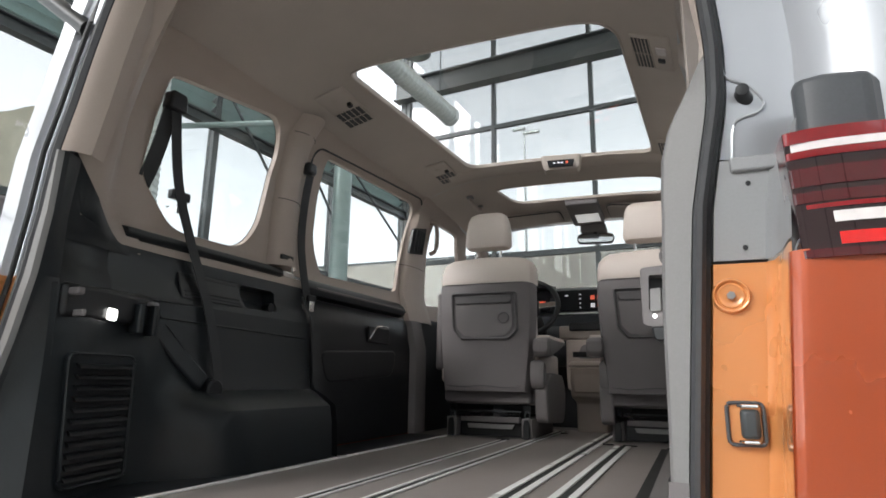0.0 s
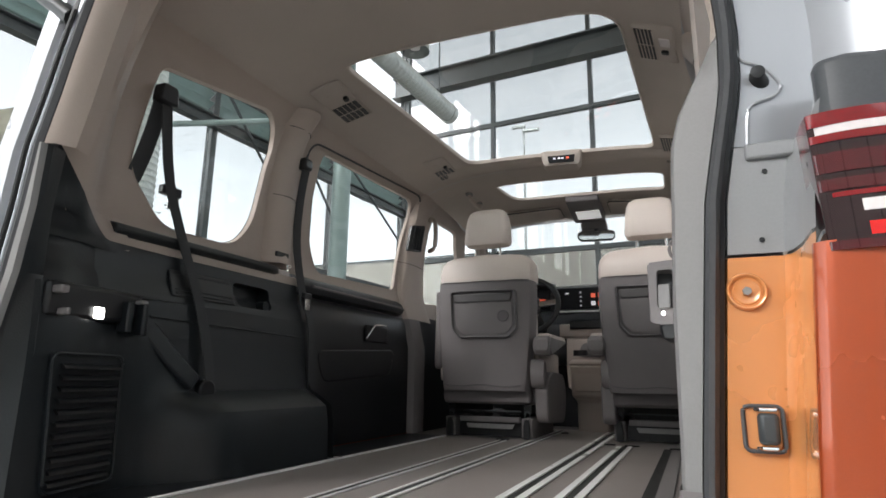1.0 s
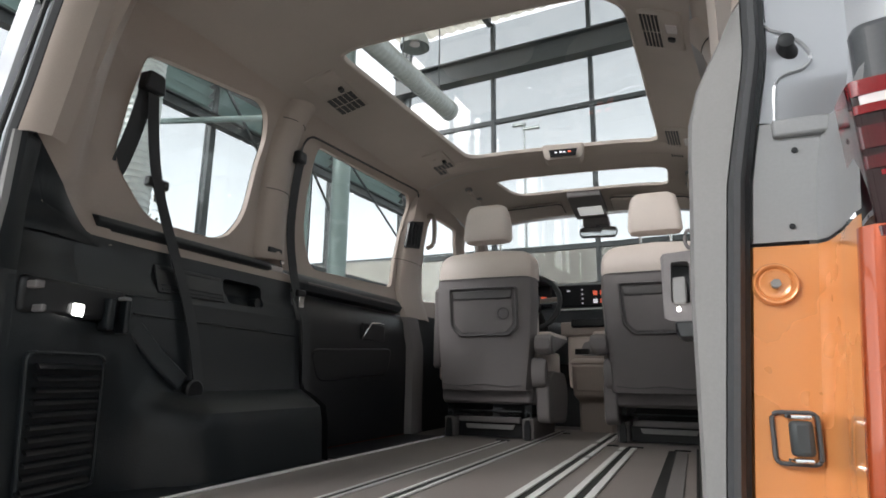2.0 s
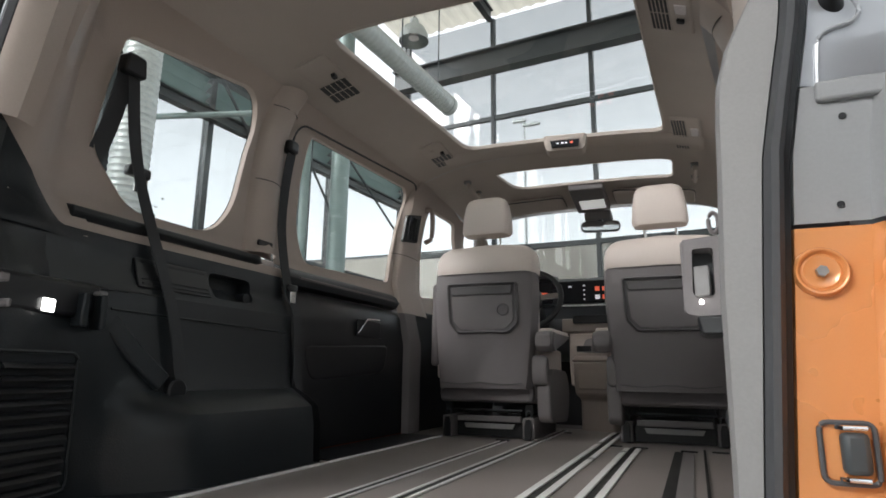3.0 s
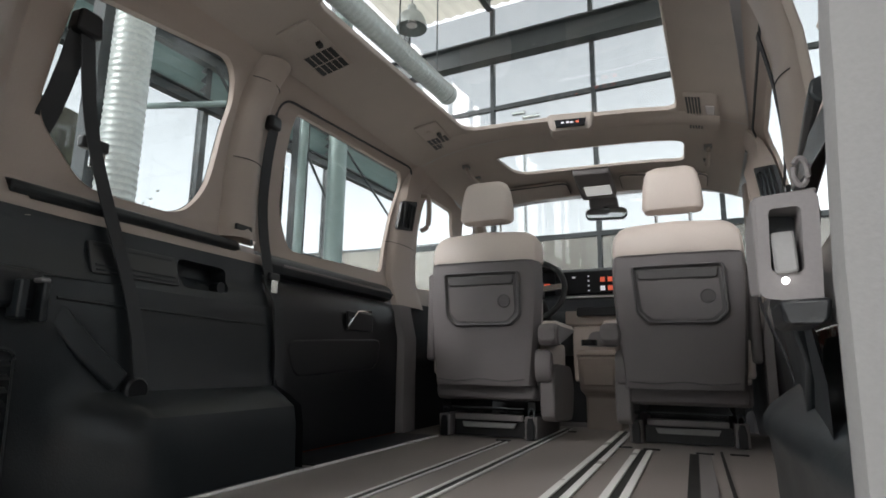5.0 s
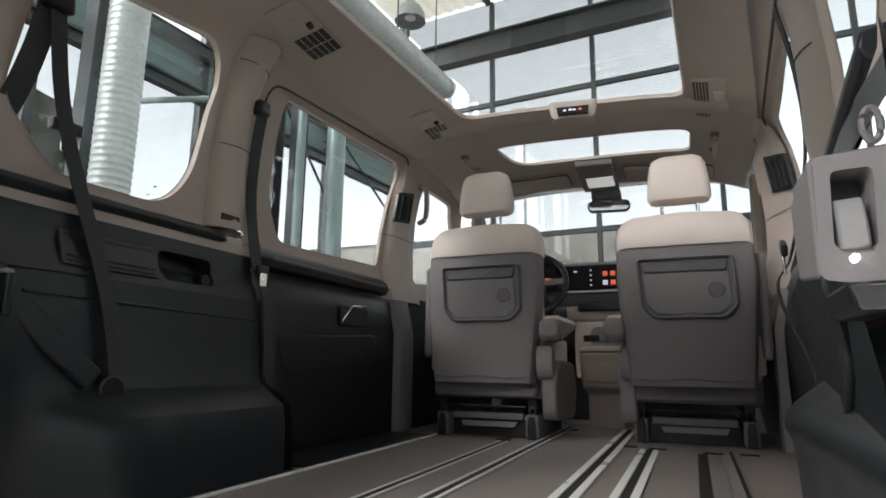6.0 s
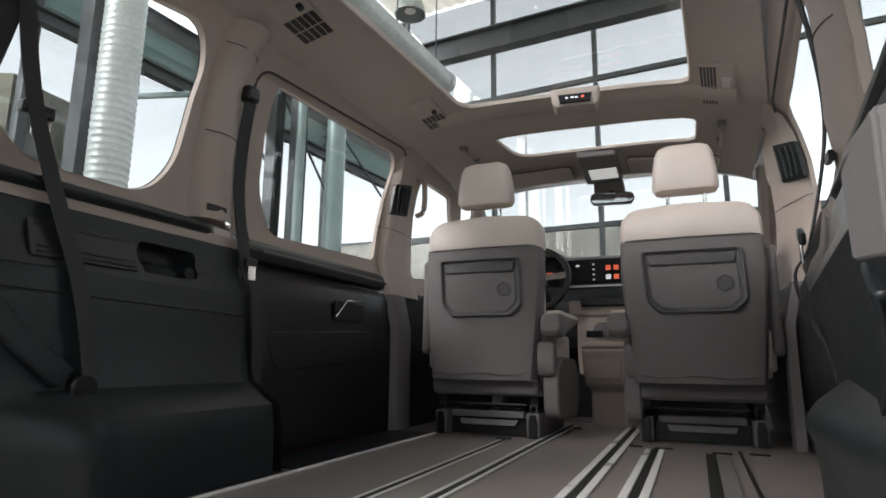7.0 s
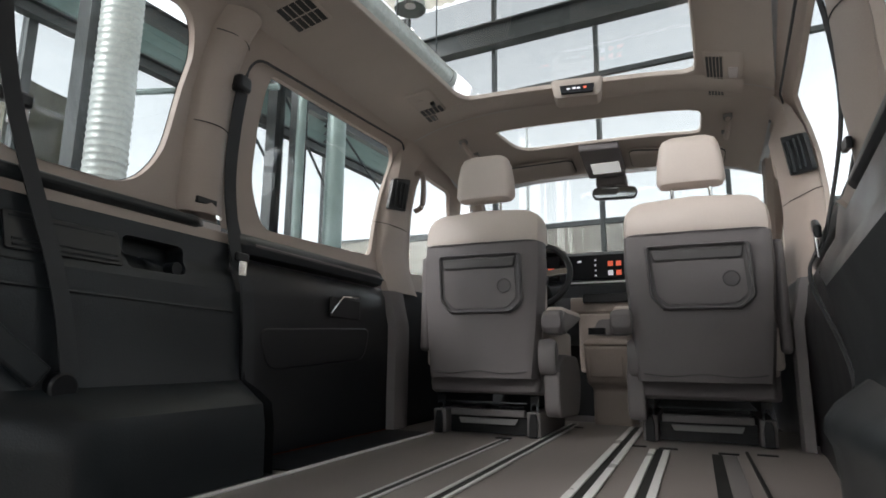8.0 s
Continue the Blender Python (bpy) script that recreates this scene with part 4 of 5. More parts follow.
def back_section(z):
    w = float(np.interp(z, [-0.01, 0.0, 0.15, 0.40, 0.52], [0.205, 0.212, 0.228, 0.246, 0.243]))
    return [(-w, 0.10), (-w, 0.045), (-w + 0.012, 0.014), (-w + 0.04, 0.0), (0, -0.006), (w - 0.04, 0.0), (w - 0.012, 0.014), (w, 0.045), (w, 0.10)]


def back_shape():
    return loft([[(x, y, z) for x, y in back_section(z)] for z in (0.0, 0.012, 0.1, 0.2, 0.3, 0.4, 0.48, 0.515)])


def upper_shape():
    rings = []
    for z, k, b in ((0.5165, 1.0, 0.0), (0.53, 1.005, -0.004), (0.58, 0.995, 0.0), (0.61, 0.97, 0.01), (0.635, 0.90, 0.022), (0.65, 0.80, 0.036), (0.657, 0.62, 0.052)):
        rings.append([(x * k, 0.002 + b + (y + 0.006) * (1 - b * 4) * (1.15 if y > 0.05 else 1), z + (0.0 if abs(x) > 0.15 else 0.006)) for x, y in back_section(0.51)])
    return loft(rings)


def head_shape():
    rings = []
    for z, w, y0, y1 in ((0.705, 0.085, 0.05, 0.11), (0.712, 0.108, 0.035, 0.125), (0.73, 0.118, 0.03, 0.135), (0.80, 0.113, 0.03, 0.14), (0.86, 0.104, 0.036, 0.135), (0.885, 0.094, 0.045, 0.125), (0.897, 0.075, 0.06, 0.115), (0.90, 0.05, 0.07, 0.105)):
        pts = rounded([(-w, y0), (w, y0), (w, y1), (-w, y1)], 0.035, 5)
        rings.append([(x, y, z + 0.004 * (1 - (x / w) ** 2)) for x, y in pts])
    return loft(rings)


front_seat(-0.385, 1.935, 1.5, 0.10, 1, "front seat with grey back and pale beige leather, folding armrest")
front_seat(0.395, 1.985, 2.5, 0.17, -1, "front seat with grey back and pale beige leather beside the step")


# ---- seat belts ----
def belt(name, pts, parent, width=0.046, across=(0, 1, 0), label=""):
    return part(name, tube(curve(pts, 6), 0, flat=(width, 0.003, across)), WEBBING, parent, label, smooth=False)


def rear_belt(f, label, hanging=True):
    b = thing("seat_belt", label, "seat belt", group="rear seat belts")
    part("buckle_sleeve", tube([f(p) for p in ((-0.79, 0.40, 0.98), (-0.77, 0.47, 0.90), (-0.755, 0.55, 0.83))], 0, flat=(0.05, 0.02, f((0, 0.8, 0.6)) - f((0, 0, 0)))), DARK, b, "grey buckle strap sleeve", bevel=0.006)
    part("anchor_plate", mapped(box(-0.762, -0.745, 0.565, 0.60, 0.75, 0.81), f), BLACK, b, bevel=0.006)
    if not hanging:
        return b
    belt("webbing", [f(p) for p in ((-0.845, 0.425, 1.66), (-0.858, 0.46, 1.50), (-0.856, 0.488, 1.385), (-0.826, 0.512, 1.26), (-0.795, 0.535, 1.15), (-0.768, 0.56, 1.04), (-0.752, 0.58, 0.94), (-0.738, 0.595, 0.83))], b, 0.036, label="dark belt webbing hanging from the pillar")
    belt("webbing", [f(p) for p in ((-0.855, 0.418, 1.66), (-0.868, 0.408, 1.55), (-0.884, 0.394, 1.45), (-0.902, 0.380, 1.38), (-0.93, 0.370, 1.33))], b, 0.05)
    part("guide", loft([[f((-0.85 + o, 0.425 + a * 0.035, 1.665 + c * 0.03)) for a, c in rounded([(-1, -1), (1, -1), (0.8, 1), (-0.8, 1)], 0.4, 4)] for o in (-0.02, 0.02)]), BLACK, b, "black belt guide", bevel=0.006)
    part("tongue", mapped(box(-0.884, -0.858, 0.462, 0.532, 1.375, 1.405), f), BLACK, b, "black belt tongue", bevel=0.006)
    part("tongue_plate", mapped(box(-0.874, -0.868, 0.49, 0.53, 1.335, 1.376), f), CHROME, b, "steel tongue plate", bevel=0.002)
    part("anchor", disc(f((-0.765, 0.585, 0.812)), 0.03, (1, 0, 0), 0.03 if f is as_left else -0.03, 18), BLACK, b, "black floor anchor", bevel=0.005)
    return b


def mid_belt(g, label, width=0.046, dy=0.0):
    f = lambda p: g((p[0], p[1] + dy, p[2]))
    b = thing("seat_belt", label, "seat belt", group="middle seat belts")
    belt("webbing", [f(p) for p in ((-0.815, 1.075, 1.67), (-0.84, 1.08, 1.52), (-0.845, 1.085, 1.35), (-0.80, 1.085, 1.14), (-0.768, 1.10, 1.05), (-0.762, 1.115, 0.85), (-0.762, 1.12, 0.62))], b, width, label="dark belt webbing along the door pillar")
    if not dy:
        part("guide", mapped(box(-0.845, -0.80, 1.045, 1.10, 1.645, 1.695), f), BLACK, b, "black belt guide", bevel=0.012)
    part("tongue", mapped(box(-0.792, -0.778, 1.062, 1.112, 1.135, 1.16), f), BLACK, b, bevel=0.005)
    part("tongue_plate", mapped(box(-0.786, -0.78, 1.075, 1.105, 1.095, 1.14), f), CHROME, b, "steel belt tongue", bevel=0.002)
    return b


rear_belt(as_left, "dark seat belt hanging in front of the rear window")
rear_belt(as_right, "short dark belt buckle sleeve on the rear side trim", False)
mid_belt(as_left, "dark seat belt hanging beside the sliding door")
mid_belt(as_right, "dark seat belt hanging beside the sliding door", 0.03, -0.045)


# ---- tail of the van ----
tail = thing("van_tail", "orange and silver tail of the van with open tailgate", "van")
# tail pillar at the lamp: inner trim, rubber seal, painted flange, gutter, outer corner
EDGE = ((0.35, 0.545), (0.725, 0.566), (0.99, 0.588), (1.06, 0.594), (1.13, 0.607), (1.2, 0.621), (1.28, 0.624), (1.37, 0.618), (1.6, 0.605), (1.8, 0.57), (1.9, 0.50))
ex = lambda z: float(np.interp(z, [a for a, _ in EDGE], [b for _, b in EDGE]))
INNER = ((0.35, 0.505), (0.77, 0.518), (0.95, 0.521), (1.05, 0.527), (1.13, 0.530), (1.17, 0.538), (1.22, 0.562), (1.265, 0.586), (1.30, 0.590), (1.38, 0.580), (1.6, 0.565), (1.85, 0.52))
ix = lambda z: float(np.interp(z, [a for a, _ in INNER], [b for _, b in INNER]))
zs = [0.36, 0.5, 0.6, 0.7, 0.78, 0.86, 0.94, 1.0, 1.06, 1.10, 1.14, 1.18, 1.21, 1.24, 1.27, 1.30, 1.36, 1.45, 1.55, 1.65, 1.75, 1.85]
trim_ring = lambda z: [(ex(z) - 0.028, 0.012, z), (ex(z) - 0.030, 0.004, z), (ix(z) + 0.004, 0.012, z), (ix(z), 0.022, z), (ix(z) + 0.006, 0.06, z), (0.66, 0.16, z)]
part("pillar_trim", loft([trim_ring(z) for z in zs if z < 1.275], closed=False), GREYTRIM, tail, "pale grey tail pillar trim")
part("upper_pillar_trim", loft([trim_ring(z) for z in [1.2725] + [z for z in zs if z > 1.275]], closed=False), BEIGE, tail, "beige upper tail pillar trim")
part("pillar_trim_foot", loft([[(ex(z) - 0.029, 0.0, z), (ix(z) - 0.002, 0.006, z), (ix(z) - 0.003, 0.022, z), (ix(z), 0.07, z)] for z in (0.36, 0.5, 0.6, 0.70, 0.737)], closed=False), SHADEGREY, tail, "darker foot of the pillar trim")
seal = [(-0.029, 0.016), (-0.028, -0.004), (-0.024, -0.014), (-0.018, -0.014), (-0.013, -0.004), (-0.012, 0.016)]
part("seal", loft([[(ex(z) + a, b, z) for a, b in seal] for z in zs]), RUBBER, tail, "dark grey rubber tailgate seal")
part("seal_lip", loft([[(ex(z) - 0.014 + a, b, z) for a, b in ((0, 0.01), (0, -0.004), (0.006, -0.002), (0.006, 0.012))] for z in zs]), BLACK, tail, "black edge of the seal")


def flange(zlist, mat, name, label):
    ring = lambda z: [(ex(z) - 0.010, 0.014, z), (ex(z) - 0.005, 0.003, z), (ex(z) + 0.052, 0.004, z), (ex(z) + 0.059, -0.006, z), (ex(z) + 0.063, -0.045, z), (ex(z) + 0.062, -0.098, z), (ex(z) + 0.064, -0.108, z)]
    return part(name, loft([ring(z) for z in zlist], closed=False), mat, tail, label)


low = flange([0.36, 0.5, 0.7, 0.85, 0.95, 0.991], ORANGE, "lower_flange", "tail pillar flange in the lit orange paint")
bay = flange([0.995, 1.02, 1.06, 1.10, 1.122], PRIMER, "lamp_bay", "matt grey lamp bay with two small holes")
upr = part("upper_flange", loft([[(ex(z) - 0.010, 0.014, z), (ex(z) - 0.005, 0.008, z), (ex(z) + 0.05, 0.03, z), (ex(z) + 0.075, 0.035, z), (ex(z) + 0.09, 0.02, z), (ex(z) + 0.12, -0.005, z), (ex(z) + 0.17, -0.02, z), (ex(z) + 0.23, 0.0, z), (ex(z) + 0.29, 0.06, z)] for z in [1.126, 1.15] + zs[11:]], closed=False), SILVER, tail, "silver painted upper tail pillar")
for z in (1.09, 1.01):
    part("hole", disc((ex(z) + 0.03, 0.004, z), 0.003, (0, -1, 0), 0.002, 12), BLACK, bay, "small dark hole")
part("bay_step", box(ex(1.12) + 0.006, ex(1.12) + 0.06, -0.003, 0.01, 1.105, 1.124), PRIMER, bay, bevel=0.003)
# round cup with its bolt
part("cup", loft([[(0.599 + 0.76 * r * math.cos(t), y, 0.952 + 0.76 * r * math.sin(t)) for t in np.linspace(0, 2 * math.pi, 32, endpoint=False)] for r, y in ((0.0285, 0.003), (0.027, -0.002), (0.0255, -0.004), (0.0235, -0.0035), (0.0205, 0.0005), (0.018, -0.0005), (0.014, 0.001), (0.002, 0.0015))]), ORANGE, low, "pressed round cup")
part("bolt", disc((0.599, 0.001, 0.952), 0.0048, (0, -1, 0), 0.007, 6), BOLT, low, "steel bolt")
# striker pocket
st = part("striker_pocket", loft([[(0.602 + 0.7 * a * g, y, 0.806 + 0.75 * b * g) for a, b in rounded([(-0.025, -0.03), (0.025, -0.03), (0.025, 0.03), (-0.025, 0.03)], 0.01, 4)] for g, y in ((1.1, 0.002), (1.08, -0.003), (0.98, -0.002), (0.94, 0.0015))]), ORANGE, low, "pressed pocket of the lock striker")
part("pocket_floor", loft([[(0.602 + 0.7 * a, y, 0.806 + 0.75 * b) for a, b in rounded([(-0.023, -0.028), (0.023, -0.028), (0.023, 0.028), (-0.023, 0.028)], 0.009, 4)] for y in (0.002, -0.0005)]), ORANGE, st)
part("striker", loft([[(x, y, z) for x, y in ((0.595, -0.001), (0.617, -0.001), (0.615, -0.012), (0.598, -0.011))] for z in (0.79, 0.822)]), STEEL, st, "dark steel striker block", bevel=0.004)
part("pocket_rim", tube([(0.602 + 0.7 * a, -0.003, 0.806 + 0.75 * b) for a, b in rounded([(-0.027, -0.031), (0.027, -0.031), (0.027, 0.031), (-0.027, 0.031)], 0.01, 4)], 0.0022, 6, closed=True), COVERGREY, st, "dark rim of the pocket")
part("striker_bar", tube([(0.595, -0.004, 0.7865), (0.599, -0.010, 0.7865), (0.613, -0.010, 0.7865)], 0.002, 8), CHROME, st)
part("striker_bar", tube([(0.595, -0.004, 0.8255), (0.599, -0.009, 0.8255), (0.615, -0.009, 0.8255)], 0.002, 8), CHROME, st)
# rubber stop in its raised pad
face_y = lambda x, z: 0.007 + 0.4 * min(0.055, max(0.0, x - ex(z) + 0.005))
part("pressed_line", tube(curve([(0.634 + a, face_y(0.634 + a, 1.207 + b), 1.207 + b) for a, b in ((-0.022, 0.12), (-0.021, 0.06), (-0.018, 0.031), (0.0, 0.022), (0.014, 0.013), (0.025, -0.004), (0.017, -0.018), (-0.004, -0.027), (-0.014, -0.040), (-0.018, -0.08))], 5), 0.0022, 6), SILVER, upr, "pressed line round the stop")
part("rubber_stop", loft([[(0.634 + 0.8 * r * math.cos(t), 0.03 - 0.8 * d, 1.207 + d * 0.2 + 0.8 * r * math.sin(t)) for t in np.linspace(0, 2 * math.pi, 20, endpoint=False)] for r, d in ((0.016, 0.0), (0.017, 0.012), (0.015, 0.016), (0.011, 0.024), (0.010, 0.036), (0.004, 0.037))]), BLACK, upr, "black rubber tailgate stop")
# lock bracket on the inner face of the tail pillar
seat_bracket = lambda p: Vector((p[0], p[1] + 0.085, 0.868 + (p[2] - 0.871) * 1.13))
bx = lambda u, v, d: (u, 0.04 + d - 0.4 * (u - 0.50), v)
brk = part("lock_bracket", mapped(plate_with_hole(rounded([(0.489, 0.927), (0.530, 0.920), (0.534, 0.998), (0.492, 1.002)], 0.006, 4), rounded([(0.498, 0.945), (0.520, 0.943), (0.522, 0.990), (0.500, 0.991)], 0.004, 4), bx, 2, reveal=((0.005, 0.96), (0.035, 0.94), (0.036, 0.02)), n=64), seat_bracket), SHADEGREY, tail, "grey plastic lock bracket with an opening")
part("opening_back", mapped(loft([[(x, y, z) for x, z in ((0.499, 0.944), (0.521, 0.944), (0.521, 0.990), (0.499, 0.990))] for y in (0.062, 0.066)]), seat_bracket), COVERGREY, brk)
part("bracket_side", mapped(loft([[(x, y, z) for y, z in rounded([(0.046, 0.928), (0.12, 0.935), (0.125, 0.99), (0.044, 1.001)], 0.006, 4)] for x in (0.488, 0.494)]), seat_bracket), SHADEGREY, brk, bevel=0.002)
part("bracket_top", mapped(loft([[(x, y, z) for x, y in ((0.490, 0.045), (0.533, 0.028), (0.55, 0.11), (0.490, 0.12))] for z in (0.994, 1.002)]), seat_bracket), SHADEGREY, brk, bevel=0.002)
part("catch_tongue", mapped(loft([[(x, y + 0.006 * k, z) for x, y in ((0.500, 0.034), (0.516, 0.028), (0.518, 0.055), (0.502, 0.060))] for k, z in ((0, 0.943), (0.3, 0.958), (1.6, 0.974))]), seat_bracket), GREYTRIM, brk, "pale catch tongue", bevel=0.002)
part("bracket_foot", mapped(loft([[(0.515 + (x - 0.515) * g, y, z) for x, y in ((0.500, 0.032), (0.534, 0.018), (0.54, 0.10), (0.502, 0.11))] for g, z in ((0.5, 0.906), (0.85, 0.910), (1.0, 0.924))]), seat_bracket), BLACK, brk, "black rounded foot of the bracket", bevel=0.003)
part("eyelet", mapped(tube([(0.524 + 0.005 * math.cos(t), 0.03, 1.014 + 0.010 * math.sin(t)) for t in np.linspace(0, 2 * math.pi, 18, endpoint=False)], 0.0024, 6, closed=True), seat_bracket), SHADEGREY, brk, "small grey eyelet")
part("bracket_lamp", mapped(disc((0.506, 0.032, 0.937), 0.0024, (0, -1, 0), 0.004, 16), seat_bracket), LAMPLIT, brk, "small lit lamp")
# dark cover above the lamp
part("lamp_cover", loft([[(x, y, z) for x, y in ((0.680, -0.02), (0.684, -0.04), (0.71, -0.048), (0.755, -0.042), (0.775, -0.01), (0.72, 0.02))] for z in (1.085, 1.095, 1.18, 1.197)]), COVERGREY, tail, "dark grey cover over the tail lamp", bevel=0.008)
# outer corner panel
# Outer corner takes the darker tone, its shade put into the colour.
part("corner_panel", loft([curve([(ex(z) + 0.061, -0.104, z), (ex(z) + 0.064, -0.114, z), (ex(z) + 0.085, -0.122, z), (ex(z) + 0.17, -0.118, z), (ex(z) + 0.25, -0.095, z), (ex(z) + 0.31, -0.03, z), (ex(z) + 0.335, 0.1, z)], 5) for z in (0.36, 0.5, 0.65, 0.8, 0.93, 0.979)], closed=False), ORANGESHADED, tail, "outer corner panel in the shaded orange paint")

lamp = thing("tail_lamp", "red tail lamp with clear and dark bands on the orange corner", "tail lamp", m=pose(0.651, -0.112, 0.0, 0, 0, 3))


def lens(z0, z1, proud, mat, label, name="lens", x0=0.0):
    """A band of the lamp, wrapped round the corner; its inner edge leans outwards below."""
    z0, z1 = 0.969 + 0.896 * (z0 - 0.977), 0.969 + 0.896 * (z1 - 0.977)
    lean = lambda z: x0 + 0.05 * (1.12 - z)
    outline = lambda z: curve([(lean(z) + 0.002, 0.04, z), (lean(z), 0.0, z), (lean(z) + 0.006, -0.010 - proud, z), (lean(z) + 0.05, -0.018 - proud, z), (lean(z) + 0.13, -0.012 - proud, z), (0.24, 0.022 - proud, z), (0.262, 0.06, z)], 5)
    return part(name, loft([outline(z) for z in (z0, (z0 + z1) / 2, z1)]), mat, lamp, label)


lens(0.977, 1.121, 0.0, LAMPDEEP, "dark red lamp housing", "housing")
lens(1.1075, 1.1225, 0.0022, LAMPRED, "red upper lens band")
lens(1.0985, 1.1073, 0.0026, LAMPWHITE, "clear upper band", x0=0.004)
lens(1.090, 1.0983, 0.0018, LAMPRED, "narrow red lens band")
lens(1.057, 1.078, 0.0018, LAMPMID, "dark red lens band")
lens(1.038, 1.050, 0.0018, LAMPMID, "dark red lens band")
lens(1.031, 1.036, 0.0024, LAMPRED, "thin pale red line", x0=0.006)
lens(1.0145, 1.0265, 0.0024, LAMPWHITE, "clear indicator band", x0=0.012)
lens(0.990, 1.0035, 0.0024, LAMPBRIGHT, "bright red lower band", x0=0.013)
lens(0.977, 0.986, 0.0018, LAMPMID, "dark red lower edge")
# far tail pillar
LE = ((0.5, -0.965), (0.6, -0.93), (0.782, -0.865), (0.952, -0.802), (1.081, -0.77), (1.216, -0.748), (1.33, -0.738), (1.408, -0.712), (1.591, -0.664), (1.737, -0.618), (1.88, -0.55))
lx = lambda z: float(np.interp(z, [a for a, _ in LE], [b for _, b in LE]))
zl = [0.5, 0.65, 0.78, 0.92, 1.06, 1.2, 1.34, 1.45, 1.55, 1.65, 1.75, 1.82, 1.88]
part("seal", loft([[(lx(z) - a, 0.03 + b, z) for a, b in ((-0.012, 0.03), (-0.012, -0.004), (-0.002, -0.012), (0.006, -0.012), (0.012, 0.0), (0.012, 0.03))] for z in zl]), RUBBER, tail, "dark rubber tailgate seal")
narrow = lambda z: min(1.0, max(0.05, (1.36 - z) / 0.22))
part("pillar_trim", loft([[(lx(z) + a, b, z) for a, b in ((0.008, 0.026), (0.012, 0.020), (0.014 + 0.018 * narrow(z), 0.022), (0.018 + 0.018 * narrow(z), 0.036))] for z in zl[:7]], closed=False), GREYTRIM, tail, "pale strip of the tail pillar trim")
gusset_x = lambda z: float(np.interp(z, [0.5, 0.95, 1.05, 1.18, 1.27, 1.34], [-0.735, -0.735, -0.743, -0.784, -0.757, -0.742]))
part("dark_filler", loft([[(lx(z) + 0.018 + 0.018 * narrow(z), 0.034, z), (lx(z) + 0.02 + 0.018 * narrow(z), 0.045, z), (max(lx(z), gusset_x(z)) + 0.004, 0.085, z)] for z in zl[:7]], closed=False), DARK, tail, "dark trim beside the pillar strip")
part("beige_filler", loft([[(lx(z) + a, b, z) for a, b in ((0.008, 0.034), (0.014, 0.028), (0.035, 0.04), (0.05, 0.075), (0.03, 0.12))] for z in zl[6:]], closed=False), BEIGE, tail, "beige tail pillar trim")
part("far_flange", loft([[(lx(z) - a, b, z) for a, b in ((0.012, 0.05), (0.018, 0.03), (0.05, 0.03), (0.058, 0.05), (0.075, 0.05), (0.085, 0.025), (0.13, 0.02), (0.17, 0.06), (0.18, 0.2))] for z in zl[4:]], closed=False), SILVER, tail, "silver painted tail pillar")
part("far_flange", loft([[(lx(z) - a, b, z) for a, b in ((0.012, 0.05), (0.018, 0.03), (0.05, 0.03), (0.06, -0.03), (0.075, -0.06), (0.11, -0.05), (0.13, 0.06))] for z in zl[:5]], closed=False), ORANGE, tail, "orange painted tail pillar flange")
part("far_groove", tube([(lx(z) - 0.035, 0.022, z) for z in zl], 0.006, 8), BLACK, tail, "black water channel")
part("far_cover", loft([[(x, y, z) for x, y in ((-0.93, 0.04), (-0.935, 0.02), (-0.97, 0.01), (-1.01, 0.04), (-0.99, 0.09), (-0.93, 0.08))] for z in (1.045, 1.06, 1.25, 1.265)]), SHADEGREY, tail, "grey lamp bay cover", bevel=0.01)
part("gate_strut", tube([(-0.70, 0.035, 1.64), (-0.82, 0.03, 1.73), (-1.02, 0.02, 1.88)], 0.022, 10), BLACK, tail, "black gas strut of the tailgate")
part("tailgate", thicken(loft([[(x, y, z) for x in (-0.85, -0.5, 0, 0.5, 0.78)] for y, z in ((0.02, 2.0), (-0.3, 2.10), (-0.7, 2.2), (-1.05, 2.28))], closed=False), 0.05), SILVER, tail, "open silver tailgate overhead")
part("bumper", loft([[(x, y, z) for y, z in ((0.0, 0.55), (-0.06, 0.54), (-0.10, 0.45), (-0.10, 0.30), (0.0, 0.25))] for x in (-0.95, -0.5, 0, 0.5, 0.88)]), BLACK, tail, "black rear bumper under the sill", bevel=0.01)
part("underbody", box(-0.85, 0.8, 0.0, 3.6, 0.25, 0.52), BLACK, tail, "black underbody")
for wx, wy in ((-0.85, 0.75), (0.80, 0.75), (-0.85, 3.6), (0.80, 3.6)):
    tyre = part("wheel", disc((wx - 0.11, wy, 0.33), 0.33, (1, 0, 0), 0.22, 32), RUBBER, tail, "black tyre on the hall floor", bevel=0.03)

# ---- the hall ----
HALL = pose(0, 0, 0, 0, 0, -4.1)
hall_floor = tagged(part("hall_floor", box(-9.6, 10.5, -9.5, 15.6, -0.2, 0.0), HALLFLOOR), "polished grey concrete hall floor", "floor", kind="structure")
hall_floor.matrix_basis = HALL
ground = tagged(part("ground", box(-400, 400, -400, 400, -0.35, -0.21), GROUND), "pale gravel ground round the hall", "ground", kind="structure")


def hall(name, label, category="wall", kind="structure"):
    return thing(name, label, category, kind, m=HALL)


